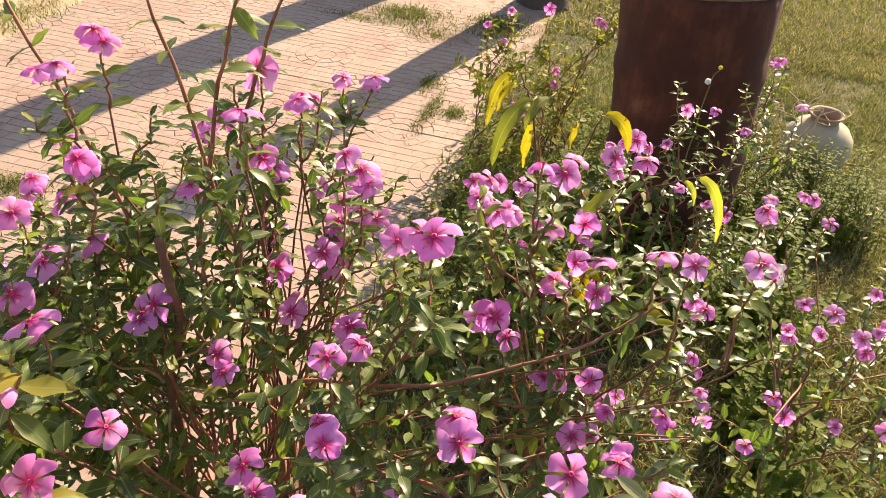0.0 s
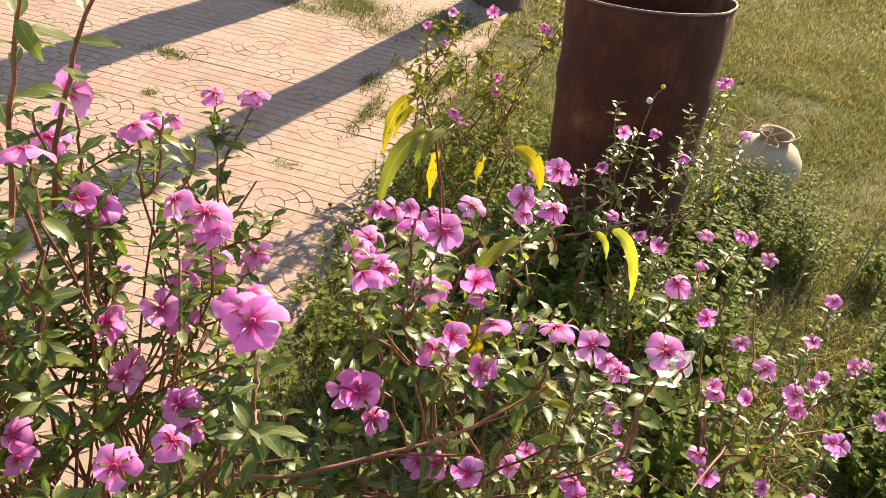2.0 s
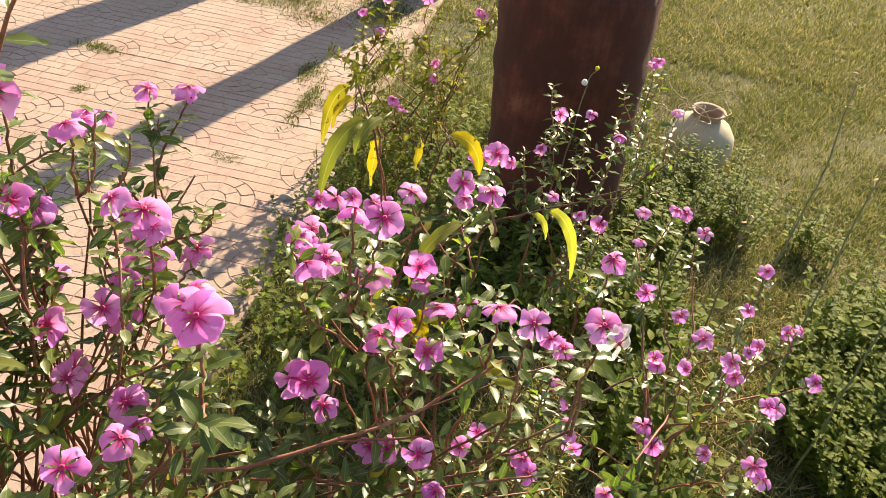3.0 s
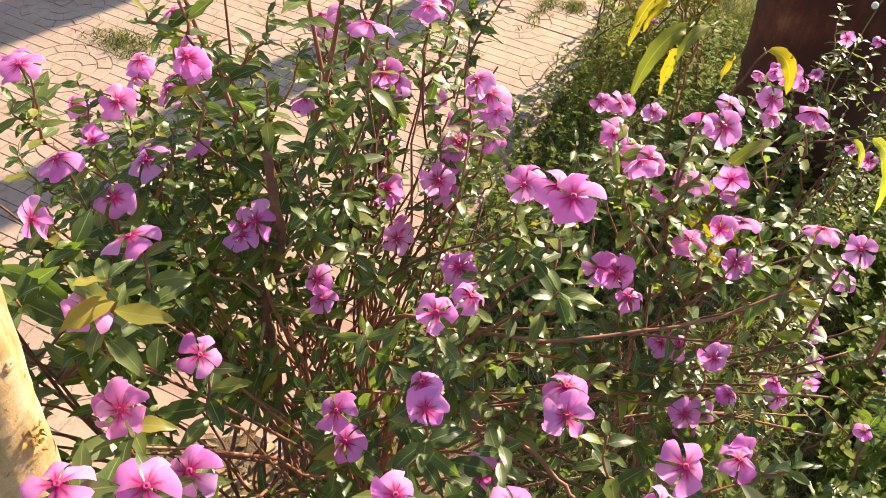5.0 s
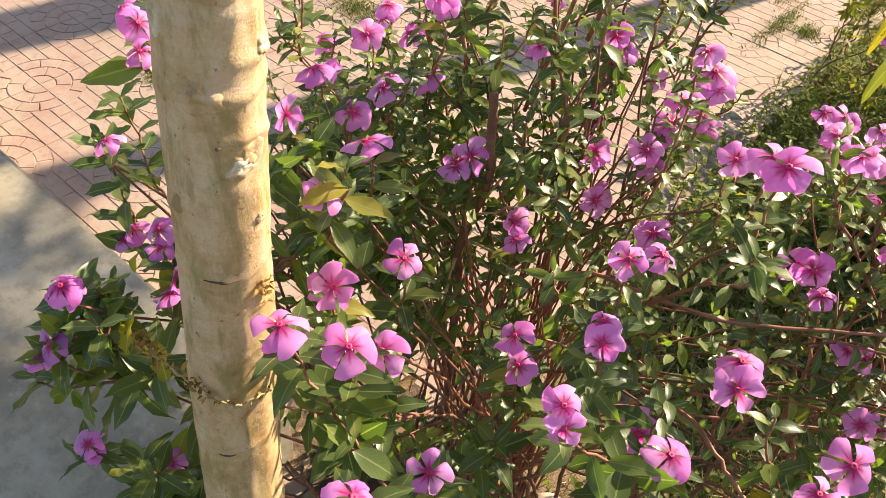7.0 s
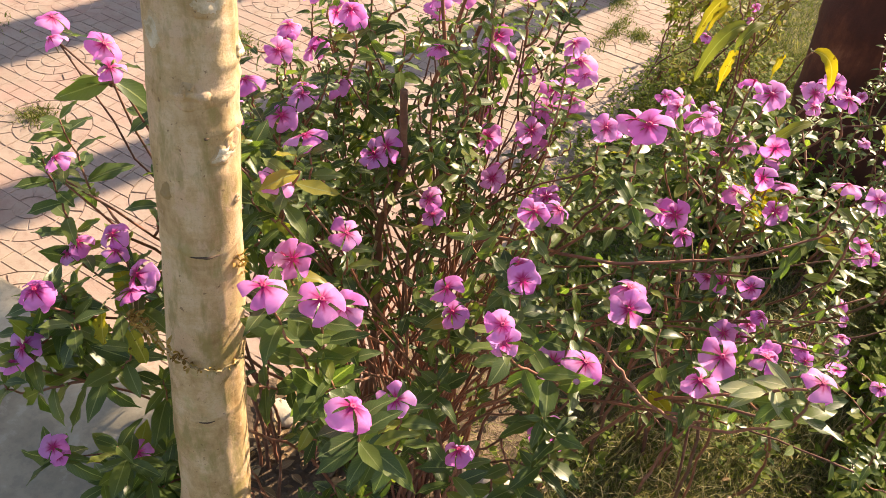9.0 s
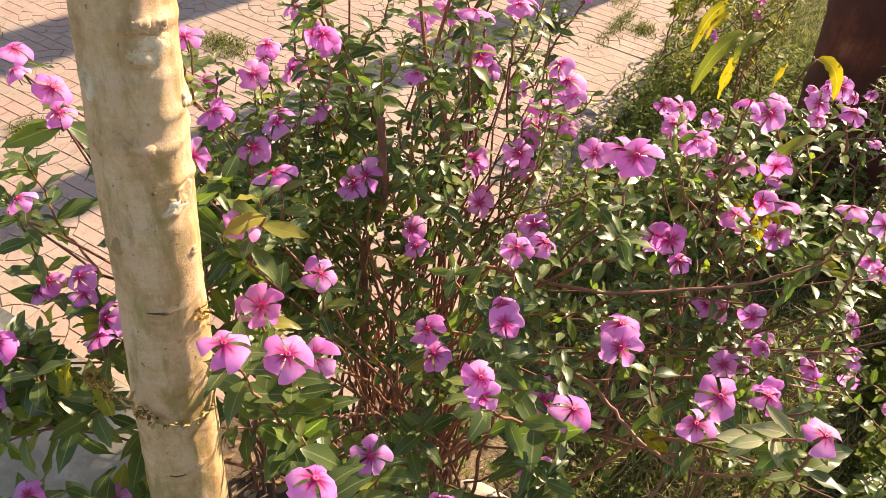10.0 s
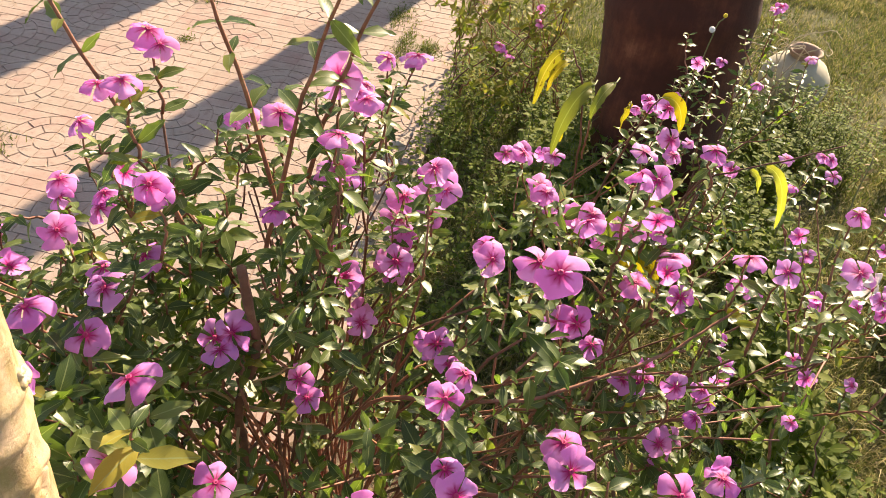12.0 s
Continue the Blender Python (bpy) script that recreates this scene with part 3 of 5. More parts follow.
v, f = [], []
xs = np.concatenate([np.linspace(-400, -40, 6), np.linspace(-30, -4, 12), np.linspace(-3.4, 3.6, 130), np.linspace(4, 30, 14), np.linspace(40, 400, 6)])
ys = np.concatenate([np.linspace(-400, -40, 6), np.linspace(-30, -2, 10), np.linspace(-1.5, 6.5, 140), np.linspace(7, 40, 18), np.linspace(60, 500, 6)])
for y in ys:
    for x in xs:
        v.append((x, y, rise(x, y) if (abs(x) < 30 and abs(y) < 40) else 0.0))
nx = len(xs)
for j in range(len(ys) - 1):
    for i in range(nx - 1):
        f.append((j * nx + i, j * nx + i + 1, (j + 1) * nx + i + 1, (j + 1) * nx + i))
ground = link("ground", [(a, b, c - 0.02) for a, b, c in v], f, M_GROUND, None, "", None, True)
tagged(ground, "patchy green and straw-coloured lawn over brown earth", "ground", kind="structure")


def patch(name, outline, z, material, thickness=0.06):
    bm = bmesh.new()
    vs = [bm.verts.new((x, y, z)) for x, y in outline]
    fc = bm.faces.new(vs)
    ext = bmesh.ops.extrude_face_region(bm, geom=[fc])
    for e in ext["geom"]:
        if isinstance(e, bmesh.types.BMVert):
            e.co.z -= thickness
    bmesh.ops.recalc_face_normals(bm, faces=bm.faces)
    return part(name, bm, material, None)


def blob_outline(cx, cy, rx, ry, n=40, rough=0.12, seed=0.0):
    pts = []
    for k in range(n):
        a = 2 * math.pi * k / n
        r = 1 + rough * noise.noise(Vector((math.cos(a) * 1.7 + seed, math.sin(a) * 1.7, seed)))
        pts.append((cx + rx * r * math.cos(a), cy + ry * r * math.sin(a)))
    return pts


sand = patch("sandy_ground", blob_outline(-7.2, 4.0, 4.62, 6.5, 60, 0.05, 3.0), -0.004, M_SAND)
tagged(sand, "pale dusty earth beyond the edge of the paving", "ground", kind="structure")
soil = patch("soil_bed", blob_outline(-0.34, 1.08, 0.36, 0.42, 48, 0.3, 1.0), 0.004, M_SOIL)
tagged(soil, "brown soil with leaf litter under the shrubs", "soil", kind="structure")

heap = patch("soil_bed", blob_outline(-0.56, 1.02, 0.17, 0.16, 40, 0.35, 6.0), 0.013, M_SOIL, thickness=0.05)
tagged(heap, "loose soil spilled over the paving beside the slab", "soil", kind="structure")

# concrete step beside the tree
bm = bmesh.new()
bmesh.ops.create_cube(bm, size=1)
bmesh.ops.transform(bm, matrix=Matrix.Translation((-2.63, -0.3, 0.08)) @ Matrix.Diagonal((4.0, 2.4, 0.2, 1)), verts=bm.verts)
bmesh.ops.bevel(bm, geom=bm.edges[:], offset=0.012, segments=2, affect="EDGES")
slab = part("concrete_slab", bm, M_CONCRETE, None)
tagged(slab, "low grey concrete slab with worn smooth edges", "slab", kind="structure")

# paving bed
bed = patch("pavement", [(PAVE_L - 0.06, PAVE_N), (PAVE_R + 0.02, PAVE_N), (PAVE_R + 0.06, PAVE_F), (PAVE_L + 0.2, PAVE_F)], 0.0021, M_JOINT)
tagged(bed, "pinkish patterned concrete paving with dirt in the joints", "pavement", kind="structure")

# ---- drum ----


def lathe(profile, sides, wobble=None, name="body"):
    v, f = [], []
    for i, (r, z) in enumerate(profile):
        for k in range(sides):
            a = 2 * math.pi * k / sides
            rr = r + (wobble(a, z) if wobble and r > 0.01 else 0)
            v.append((rr * math.cos(a), rr * math.sin(a), z))
    for i in range(len(profile) - 1):
        for k in range(sides):
            k2 = (k + 1) % sides
            f.append((i * sides + k, i * sides + k2, (i + 1) * sides + k2, (i + 1) * sides + k))
    return v, f


DRUM, DRUM_H, DRUM_R = (0.33, 2.90), 0.838, 0.246
drum = thing("steel_drum", (*DRUM, 0.0))
drum.rotation_euler = (-0.134, -0.084, 0)
tagged(drum, "open rusty brown steel drum standing on the lawn", "drum")


def dent(a, z):
    return 0.010 * noise.noise(Vector((math.cos(a) * 1.6, math.sin(a) * 1.6, z * 2.2))) + 0.003 * noise.noise(Vector((math.cos(a) * 6, math.sin(a) * 6, z * 9))) - 0.034 * (1 - min(1, z / 0.85))


prof = [(DRUM_R, z) for z in np.linspace(0, DRUM_H - 0.02, 26)]
prof = [(r + (0.006 if abs(z - 0.3) < 0.02 or abs(z - 0.57) < 0.02 else 0), z) for r, z in prof]
inner = [(DRUM_R - 0.005, z) for z in np.linspace(DRUM_H - 0.02, 0.1, 12)] + [(0.001, 0.1)]
v, f = lathe(prof + inner, 72, dent)
ob = link("body", v, f, M_RUST, None, "", None, True)
ob.parent = drum
bm = bmesh.new()
prev = None
for k in range(72):
    a = 2 * math.pi * k / 72
    rr = DRUM_R + dent(a, DRUM_H - 0.02)
    ring = [bm.verts.new(((rr + 0.0036 * math.cos(q * math.pi / 3)) * math.cos(a), (rr + 0.0036 * math.cos(q * math.pi / 3)) * math.sin(a), DRUM_H - 0.016 + 0.004 * math.sin(q * math.pi / 3))) for q in range(6)]
    if prev:
        for q in range(6):
            bm.faces.new((prev[q], prev[(q + 1) % 6], ring[(q + 1) % 6], ring[q]))
    else:
        first_ring = ring
    prev = ring
for q in range(6):
    bm.faces.new((prev[q], prev[(q + 1) % 6], first_ring[(q + 1) % 6], first_ring[q]))
part("rim", bm, M_RIM, drum, "worn pale steel rolled rim")

# ---- clay pot ----
POT = (0.845, 3.50)
pot = thing("clay_pot", (*POT, 0))
pot.scale = (0.91, 0.91, 0.91)
tagged(pot, "round grey clay water pot on the lawn", "pot")
prof = [(0.02, 0.0), (0.07, 0.003), (0.105, 0.04), (0.135, 0.09), (0.146, 0.14), (0.138, 0.19), (0.108, 0.232), (0.074, 0.252), (0.058, 0.262)]
v, f = lathe(prof + [(0.052, 0.258), (0.09, 0.22), (0.12, 0.14), (0.05, 0.02)], 48)
ob = link("body", v, f, M_POT, None, "", None, True)
ob.parent = pot
prof = [(0.056, 0.256), (0.057, 0.268), (0.068, 0.282), (0.073, 0.288), (0.071, 0.294), (0.060, 0.289), (0.050, 0.268), (0.050, 0.25)]
v, f = lathe(prof, 48)
ob = link("rim", v, f, M_POTRIM, None, "brown flared clay rim", None, True)
ob.parent = pot

# ---- near tree ----
TREE, TREE_LEAN, TREE_R = (-0.342, 0.655), (-0.027, 0.107), 0.039


def tree_axis(z):
    return np.array([TREE[0] + TREE_LEAN[0] * (z - 1.1), TREE[1] + TREE_LEAN[1] * (z - 1.1)])


def trunk_mesh(axis, radius, z0, z1, rings, sides, wob, fine=None):
    v, f = [], []
    levels = [z0 + (z1 - z0) * i / (rings - 1) for i in range(rings)]
    if fine:
        levels = sorted([z for z in levels if not fine[0] < z < fine[1]] + list(np.arange(fine[0], fine[1], 0.003)))
        rings = len(levels)
    for z in levels:
        c = axis(z)
        for k in range(sides):
            a = 2 * math.pi * k / sides
            r = radius(z) * (1 + wob(a, z))
            v.append((c[0] + r * math.cos(a), c[1] + r * math.sin(a), z))
    for i in range(rings - 1):
        for k in range(sides):
            k2 = (k + 1) % sides
            f.append((i * sides + k, i * sides + k2, (i + 1) * sides + k2, (i + 1) * sides + k))
    f.append(tuple((rings - 1) * sides + k for k in range(sides)))
    return v, f


tree = thing("tree", (*tree_axis(0), 0))
tagged(tree, "slender tree with smooth tan peeling bark beside the slab", "tree")


FRONT = math.atan2(-0.45, 0.47)
RIDGES = [(1.205, 0.5, 1.3, 0.085), (1.163, 0.95, 0.7, 0.09), (1.232, 1.15, 0.6, 0.10), (1.308, 0.5, 1.0, 0.09), (1.262, 0.1, 0.9, 0.05), (1.12, -0.2, 0.9, 0.05), (1.033, -0.1, 1.5, 0.06), (1.098, -0.9, 0.5, 0.06), (0.985, 0.9, 0.6, 0.05), (0.93, 0.3, 1.3, 0.04), (0.86, -0.4, 0.9, 0.03), (0.79, 0.0, 1.0, 0.05)]


def near_wob(a, z):
    ring = 0.0
    for z0, a0, wide, high in RIDGES:
        da = (a - FRONT - a0 + math.pi) % (2 * math.pi) - math.pi
        dz = (z - z0 - 0.004 * math.sin(3 * da + z0 * 40)) / 0.0055
        ring += high * math.exp(-dz * dz - (da / wide) ** 2)
    p = Vector((math.cos(a) * 1.2, math.sin(a) * 1.2, z * 7))
    return 0.08 * noise.noise(p) + 0.045 * noise.noise(p * 2.6) + 0.012 * noise.noise(p * 7.0) + 0.008 * math.sin(z * 41 + 1.6 * math.sin(a)) + ring


v, f = trunk_mesh(tree_axis, lambda z: TREE_R * (1.30 - 0.22 * min(z, 1.8) + 0.35 * math.exp(-z * 8)), -0.03, 2.6, 200, 56, near_wob, (0.72, 1.42))
place_under(link("trunk", v, f, M_BARK, None, "", None, True), tree)

# branch scars, a crack and a peeled patch on the bark


def bark_mark(name, z, angle, w, h, material, label, depth=0.004, ring=True):
    c = tree_axis(z)
    r = TREE_R * (1.30 - 0.22 * z)
    bm = bmesh.new()
    rows, cols = 7, 29
    grid = []
    for i in range(rows):
        q = i / (rows - 1)
        line = []
        for k in range(cols):
            a = 2 * math.pi * k / (cols - 1)
            uu, vv = q * math.cos(a), q * math.sin(a)
            rough = 1 + 0.5 * noise.noise(Vector((math.cos(a) * 1.6 + z * 90, math.sin(a) * 1.6, z * 50))) + 0.2 * noise.noise(Vector((math.cos(a) * 5 + z * 90, math.sin(a) * 5, 0)))
            du, dv = uu * w * rough, vv * h * rough
            bulge = depth * (0.55 * math.sin(q * math.pi) * (1 + 0.8 * noise.noise(Vector((math.cos(a) * 3, math.sin(a) * 3, z * 40)))) + 0.25 * noise.noise(Vector((uu * 3, vv * 3, z * 9))) if ring else (1 - q))
            th = angle + du / r
            cc = tree_axis(z + dv)
            rr = TREE_R * (1.30 - 0.22 * (z + dv)) * (1 + near_wob(th, z + dv)) + 0.0008 + bulge - 0.003 * (q > 0.98)
            line.append(bm.verts.new((cc[0] + rr * math.cos(th), cc[1] + rr * math.sin(th), z + dv)))
        grid.append(line)
    for i in range(rows - 1):
        for k in range(cols - 1):
            fc = bm.faces.new((grid[i][k], grid[i][k + 1], grid[i + 1][k + 1], grid[i + 1][k]))
            fc.smooth = True
    bmesh.ops.remove_doubles(bm, verts=bm.verts, dist=1e-5)
    ob = part(name, bm, material, None, label)
    place_under(ob, tree)
    return ob


for mark in ((1.143, 0.56, 0.012, 0.008, M_SCAR, "torn white branch scar", 0.0022), (1.150, 0.85, 0.011, 0.011, M_BARK, "lumpy bark beside the white scar", 0.003),
             (1.213, -0.2, 0.006, 0.006, M_BARK, "small healed bud knob", 0.0045), (1.203, -0.12, 0.018, 0.010, M_BARK, "thin raised scale of bark", 0.0015),
             (1.310, 0.28, 0.008, 0.007, M_BARK, "round healed branch ring", 0.0035), (1.308, 0.62, 0.008, 0.007, M_BARK, "round healed branch ring", 0.0035), (1.289, 0.40, 0.017, 0.012, M_SCAR, "pale peeled patch of bark", 0.0014),
             (1.258, -0.95, 0.009, 0.014, M_SCAR, "oval peeled patch of bark", 0.0012), (1.100, -0.87, 0.006, 0.009, M_BARKRIM, "dark sunken branch scar", 0.0012),
             (1.235, 1.18, 0.006, 0.005, M_SCAR, "small torn branch scar", 0.003), (1.085, 0.95, 0.006, 0.005, M_BARK, "small bark knob", 0.002)):
    if mark[4] is M_SCAR:
        bark_mark("scar_rim", mark[0] - 0.0008, FRONT + mark[1], mark[2] * 1.35, mark[3] * 1.4, M_BARK, "", mark[6] * 0.7)
    bark_mark("branch_scar", mark[0], FRONT + mark[1], mark[2] * 1.12, mark[3] * 1.12, *mark[4:])
bark_mark("bark_crack", 1.031, FRONT + 0.02, 0.017, 0.0011, M_CRACK, "dark cross crack in the bark", 0.0008, False)
bark_mark("bark_crack", 0.787, FRONT - 0.15, 0.011, 0.0010, M_CRACK, "short cross crack in the bark", 0.0008, False)
bark_mark("bark_crack", 1.165, FRONT + 0.15, 0.0022, 0.0014, M_CRACK, "small dark bark pit", 0.0008, False)

# ---- periwinkle shrubs ----
TALL = [(-0.27, 0.808, 0.943), (-0.195, 0.659, 1.002), (-0.03, 0.742, 0.998), (0.049, 0.824, 0.912), (-0.255, 0.986, 0.887),
        (0.047, 0.969, 0.91), (-0.08, 0.915, 1.005), (-0.354, 0.834, 1.035), (-0.327, 0.753, 1.033), (-0.24, 0.624, 1.023),
        (-0.305, 0.731, 0.942), (-0.089, 0.563, 1.015), (-0.101, 0.664, 0.902), (0.036, 0.841, 0.738), (-0.066, 0.864, 0.969),
        (-0.142, 0.84, 0.9), (-0.328, 0.981, 0.946), (-0.359, 0.998, 0.91), (-0.112, 1.055, 0.92), (0.168, 0.906, 0.882),
        (0.271, 0.862, 1.002), (0.18, 0.956, 0.884), (0.0, 1.0, 1.118), (-0.02, 1.03, 1.10), (0.046, 1.154, 0.902),
        (-0.28, 0.718, 0.962), (-0.2, 0.704, 0.949), (-0.122, 0.823, 0.884), (-0.05, 0.838, 0.972), (0.059, 0.939, 0.904), (-0.004, 0.909, 0.785), (-0.038, 0.713, 0.8)]
BACK = [(-0.151, 1.14, 1.103), (-0.294, 1.038, 1.087), (-0.498, 1.006, 0.948), (-0.487, 0.884, 1.034), (-0.596, 1.08, 0.951),
        (-0.574, 1.153, 0.949), (-0.486, 1.376, 0.952), (-0.248, 1.136, 0.913), (-0.069, 1.096, 1.03), (-0.742, 1.138, 0.781),
        (-0.472, 1.062, 0.949), (-0.258, 1.138, 1.074), (-0.195, 1.21, 0.947), (-0.175, 1.258, 0.984), (-0.265, 1.157, 1.181),
        (-0.306, 1.355, 1.056), (-0.288, 1.466, 1.039), (-0.255, 1.518, 1.024), (-0.285, 1.193, 1.035), (-0.473, 1.15, 1.197),
        (-0.449, 1.05, 1.196), (-0.413, 1.008, 1.109), (-0.232, 1.054, 1.183), (-0.5, 1.099, 1.038),
        (-0.654, 0.996, 1.034), (-0.784, 1.157, 0.826), (-0.566, 1.045, 0.976), (-0.476, 0.985, 0.967), (-0.461, 1.333, 0.99), (-0.257, 1.24, 1.108), (-0.188, 1.153, 0.941), (-0.082, 1.159, 0.994), (-0.364, 1.234, 1.069)]
SIDE = [(-0.793, 0.845, 1.026), (-0.501, 0.697, 1.158), (-0.631, 0.692, 0.954), (-0.659, 0.708, 0.781), (-0.55, 0.689, 0.87),
        (-0.497, 0.673, 0.843), (-0.53, 0.56, 0.89), (-0.54, 0.53, 0.81)]
SPRIG = [(-0.545, 0.522, 0.60), (-0.447, 0.58, 0.60)]
RIGHT = [(-0.032, 1.398, 0.921), (0.035, 1.234, 1.013), (0.131, 1.175, 0.997), (-0.03, 1.356, 0.943), (0.014, 1.245, 0.998),
         (0.096, 1.23, 1.084), (0.083, 1.299, 0.951), (0.126, 1.341, 0.946), (0.159, 1.297, 0.923), (0.231, 1.232, 1.001),
         (0.269, 1.208, 1.009), (0.336, 1.192, 1.041), (0.336, 1.268, 1.068), (0.143, 1.524, 0.961), (0.121, 1.148, 0.828),
         (0.218, 1.415, 0.542), (0.173, 1.072, 0.813), (0.143, 1.153, 0.826), (0.147, 1.921, 0.791), (0.028, 1.187, 1.039),
         (-0.075, 1.658, 0.794), (-0.021, 1.701, 0.771), (-0.024, 1.315, 0.971), (0.072, 1.201, 1.109), (0.085, 1.245, 0.992), (0.156, 2.032, 0.738), (0.172, 1.704, 0.591), (0.241, 1.544, 0.438), (0.339, 1.559, 0.677)]
BACK_LOW = [(-0.702, 1.305, 0.932), (-0.817, 1.188, 0.787), (-0.652, 1.175, 0.934), (-0.511, 1.037, 0.941), (-0.447, 0.905, 0.985),
            (-0.292, 1.32, 1.064), (-0.265, 1.178, 1.041), (-0.302, 1.387, 0.879), (-0.218, 1.287, 0.897), (-0.203, 1.204, 0.892),
            (-0.231, 1.144, 0.842), (-0.597, 0.957, 1.064), (-0.458, 0.818, 1.018), (-0.294, 1.21, 0.914), (-0.271, 1.155, 0.893),
            (-0.219, 1.113, 0.861), (-0.121, 1.073, 0.9), (-0.069, 0.979, 0.971), (-0.213, 1.292, 0.934), (-0.158, 1.207, 1.045), (-0.217, 1.434, 0.811)]
RIGHT_LOW = [(-0.081, 1.79, 0.711), (-0.034, 1.878, 0.653), (0.127, 1.317, 0.961), (0.108, 1.217, 0.935), (0.164, 1.204, 0.937),
             (0.169, 1.819, 0.848), (0.094, 1.399, 1.011), (0.19, 1.431, 1.016), (0.371, 1.665, 0.48), (0.397, 1.609, 0.449),
             (0.32, 1.43, 0.534), (0.315, 1.464, 0.767), (0.193, 1.099, 0.794), (0.18, 1.125, 0.862), (0.229, 0.997, 0.875), (0.068, 1.136, 0.891)]
DRUMSIDE = [(0.274, 2.305, 0.709), (0.351, 2.43, 0.665), (0.246, 2.287, 0.62), (0.415, 2.255, 0.71), (0.506, 2.70, 0.727), (0.543, 2.379, 0.74), (0.30, 2.2, 0.55), (0.42, 2.2, 0.5), (0.36, 2.1, 0.58)]
LOW = [(0.541, 2.009, 0.698), (0.485, 2.053, 0.65), (0.47, 1.9, 0.68), (0.499, 1.82, 0.618), (0.516, 1.656, 0.604), (0.541, 1.551, 0.69), (0.676, 2.263, 0.5), (0.84, 2.235, 0.45),
       (0.752, 1.993, 0.5), (0.89, 2.032, 0.45), (0.875, 2.05, 0.42), (0.679, 1.756, 0.55), (0.69, 1.74, 0.53), (0.763, 1.881, 0.5), (0.746, 1.66, 0.55), (0.73, 1.65, 0.56), (0.865, 1.811, 0.5), (0.669, 1.655, 0.4),
       (0.692, 1.512, 0.55), (0.71, 1.5, 0.54), (0.66, 2.14, 0.333), (0.545, 1.673, 0.42), (0.56, 1.613, 0.435), (0.436, 1.68, 0.297), (0.44, 1.345, 0.6), (0.6, 1.72, 0.62)]
FAR = [(-0.42, 3.1, 0.54), (-0.34, 3.1, 0.60), (-0.21, 3.12, 0.62), (-0.35, 3.08, 0.50), (-0.04, 3.15, 0.60), (0.0, 3.2, 0.70), (-0.27, 3.0, 0.30), (-0.23, 2.98, 0.28), (-0.16, 3.1, 0.41), (-0.15, 3.08, 0.37)]

SHOOTS = [(-0.34, 1.17, 0.93, -0.43, 1.17, 1.31), (-0.34, 1.1, 0.95, -0.235, 1.1, 1.33), (-0.30, 1.15, 1.05, -0.205, 1.16, 1.33), (-0.42, 1.1, 0.95, -0.578, 1.1, 1.30)]

CLUMP = "periwinkle shrubs along the lawn's edge"
shrub("periwinkle_shrub", "bushy periwinkle with pink flowers in front of the tan tree trunk", CLUMP, (-0.24, 1.06), TALL, 26, 24, reach=0.16, radius=0.0265, size=0.030, single=290, base_spread=0.06, stem_r=0.0040, inner=[(-0.45, -0.12, 0.72, 1.05, 0.3, 0.78, 18)])
shrub("periwinkle_shrub", "tall periwinkle shrub with pink flowers and reddish stems against the paving", CLUMP, (-0.36, 1.18), BACK + BACK_LOW, 72, 110, again=0.4, radius=0.0258, size=0.0295, single=290, base_spread=0.085, stem_r=0.0036, shoots=SHOOTS, between=0.6, inner=[(-0.78, -0.5, 0.98, 1.2, 0.45, 0.86, 26), (-0.62, -0.38, 0.92, 1.12, 0.5, 0.92, 46), (-0.46, -0.18, 0.95, 1.15, 0.55, 0.98, 24), (-0.58, -0.24, 1.0, 1.2, 0.80, 1.06, 30)])
shrub("periwinkle_shrub", "periwinkle with pink flowers leaning out over the concrete slab", CLUMP, (-0.50, 1.0), SIDE, 12, 6, drop=(0.015, 0.04), reach=0.13, again=0.7, radius=0.0268, size=0.033, single=250, stem_r=0.0036, inner=[(-0.58, -0.41, 0.54, 0.64, 0.79, 0.86, 7), (-0.62, -0.36, 0.74, 0.92, 0.60, 0.92, 15)])
shrub("periwinkle_shrub", "small low periwinkle with large dark leaves behind the tree", CLUMP, (-0.41, 0.84), SPRIG, 4, 6, drop=(0.015, 0.04), radius=0.0225, size=0.032, single=80, base_spread=0.02, stem_r=0.003, reach=0.12, inner=[(-0.53, -0.42, 0.53, 0.62, 0.5, 0.58, 5)])
shrub("periwinkle_shrub", "sprawling periwinkle with pink flowers and yellowing leaves", CLUMP, (0.14, 1.45), RIGHT + RIGHT_LOW, 20, 48, again=0.28, reach=0.17, radius=0.0228, size=0.031, single=280, base_spread=0.09, stem_r=0.0038)
shrub("periwinkle_shrub", "small-flowered periwinkle growing before the rusty drum", CLUMP, (0.36, 2.36), DRUMSIDE, 8, 34, radius=0.0205, size=0.029, single=120, stem_r=0.004)
shrub("periwinkle_shrub", "low periwinkle with pale pink flowers among green weeds", CLUMP, (0.58, 1.78), LOW, 12, 12, reach=0.13, radius=0.0205, size=0.03, single=160, base_spread=0.12, stem_r=0.004)
shrub("periwinkle_shrub", "thin leggy periwinkle with pale flowers beside the drum", CLUMP, (-0.18, 3.12), FAR, 24, 62, radius=0.024, size=0.036, single=0, stem_r=0.0032, base_spread=0.13, leaf=M_SUNLEAF)

# ---- weeds, grass ----


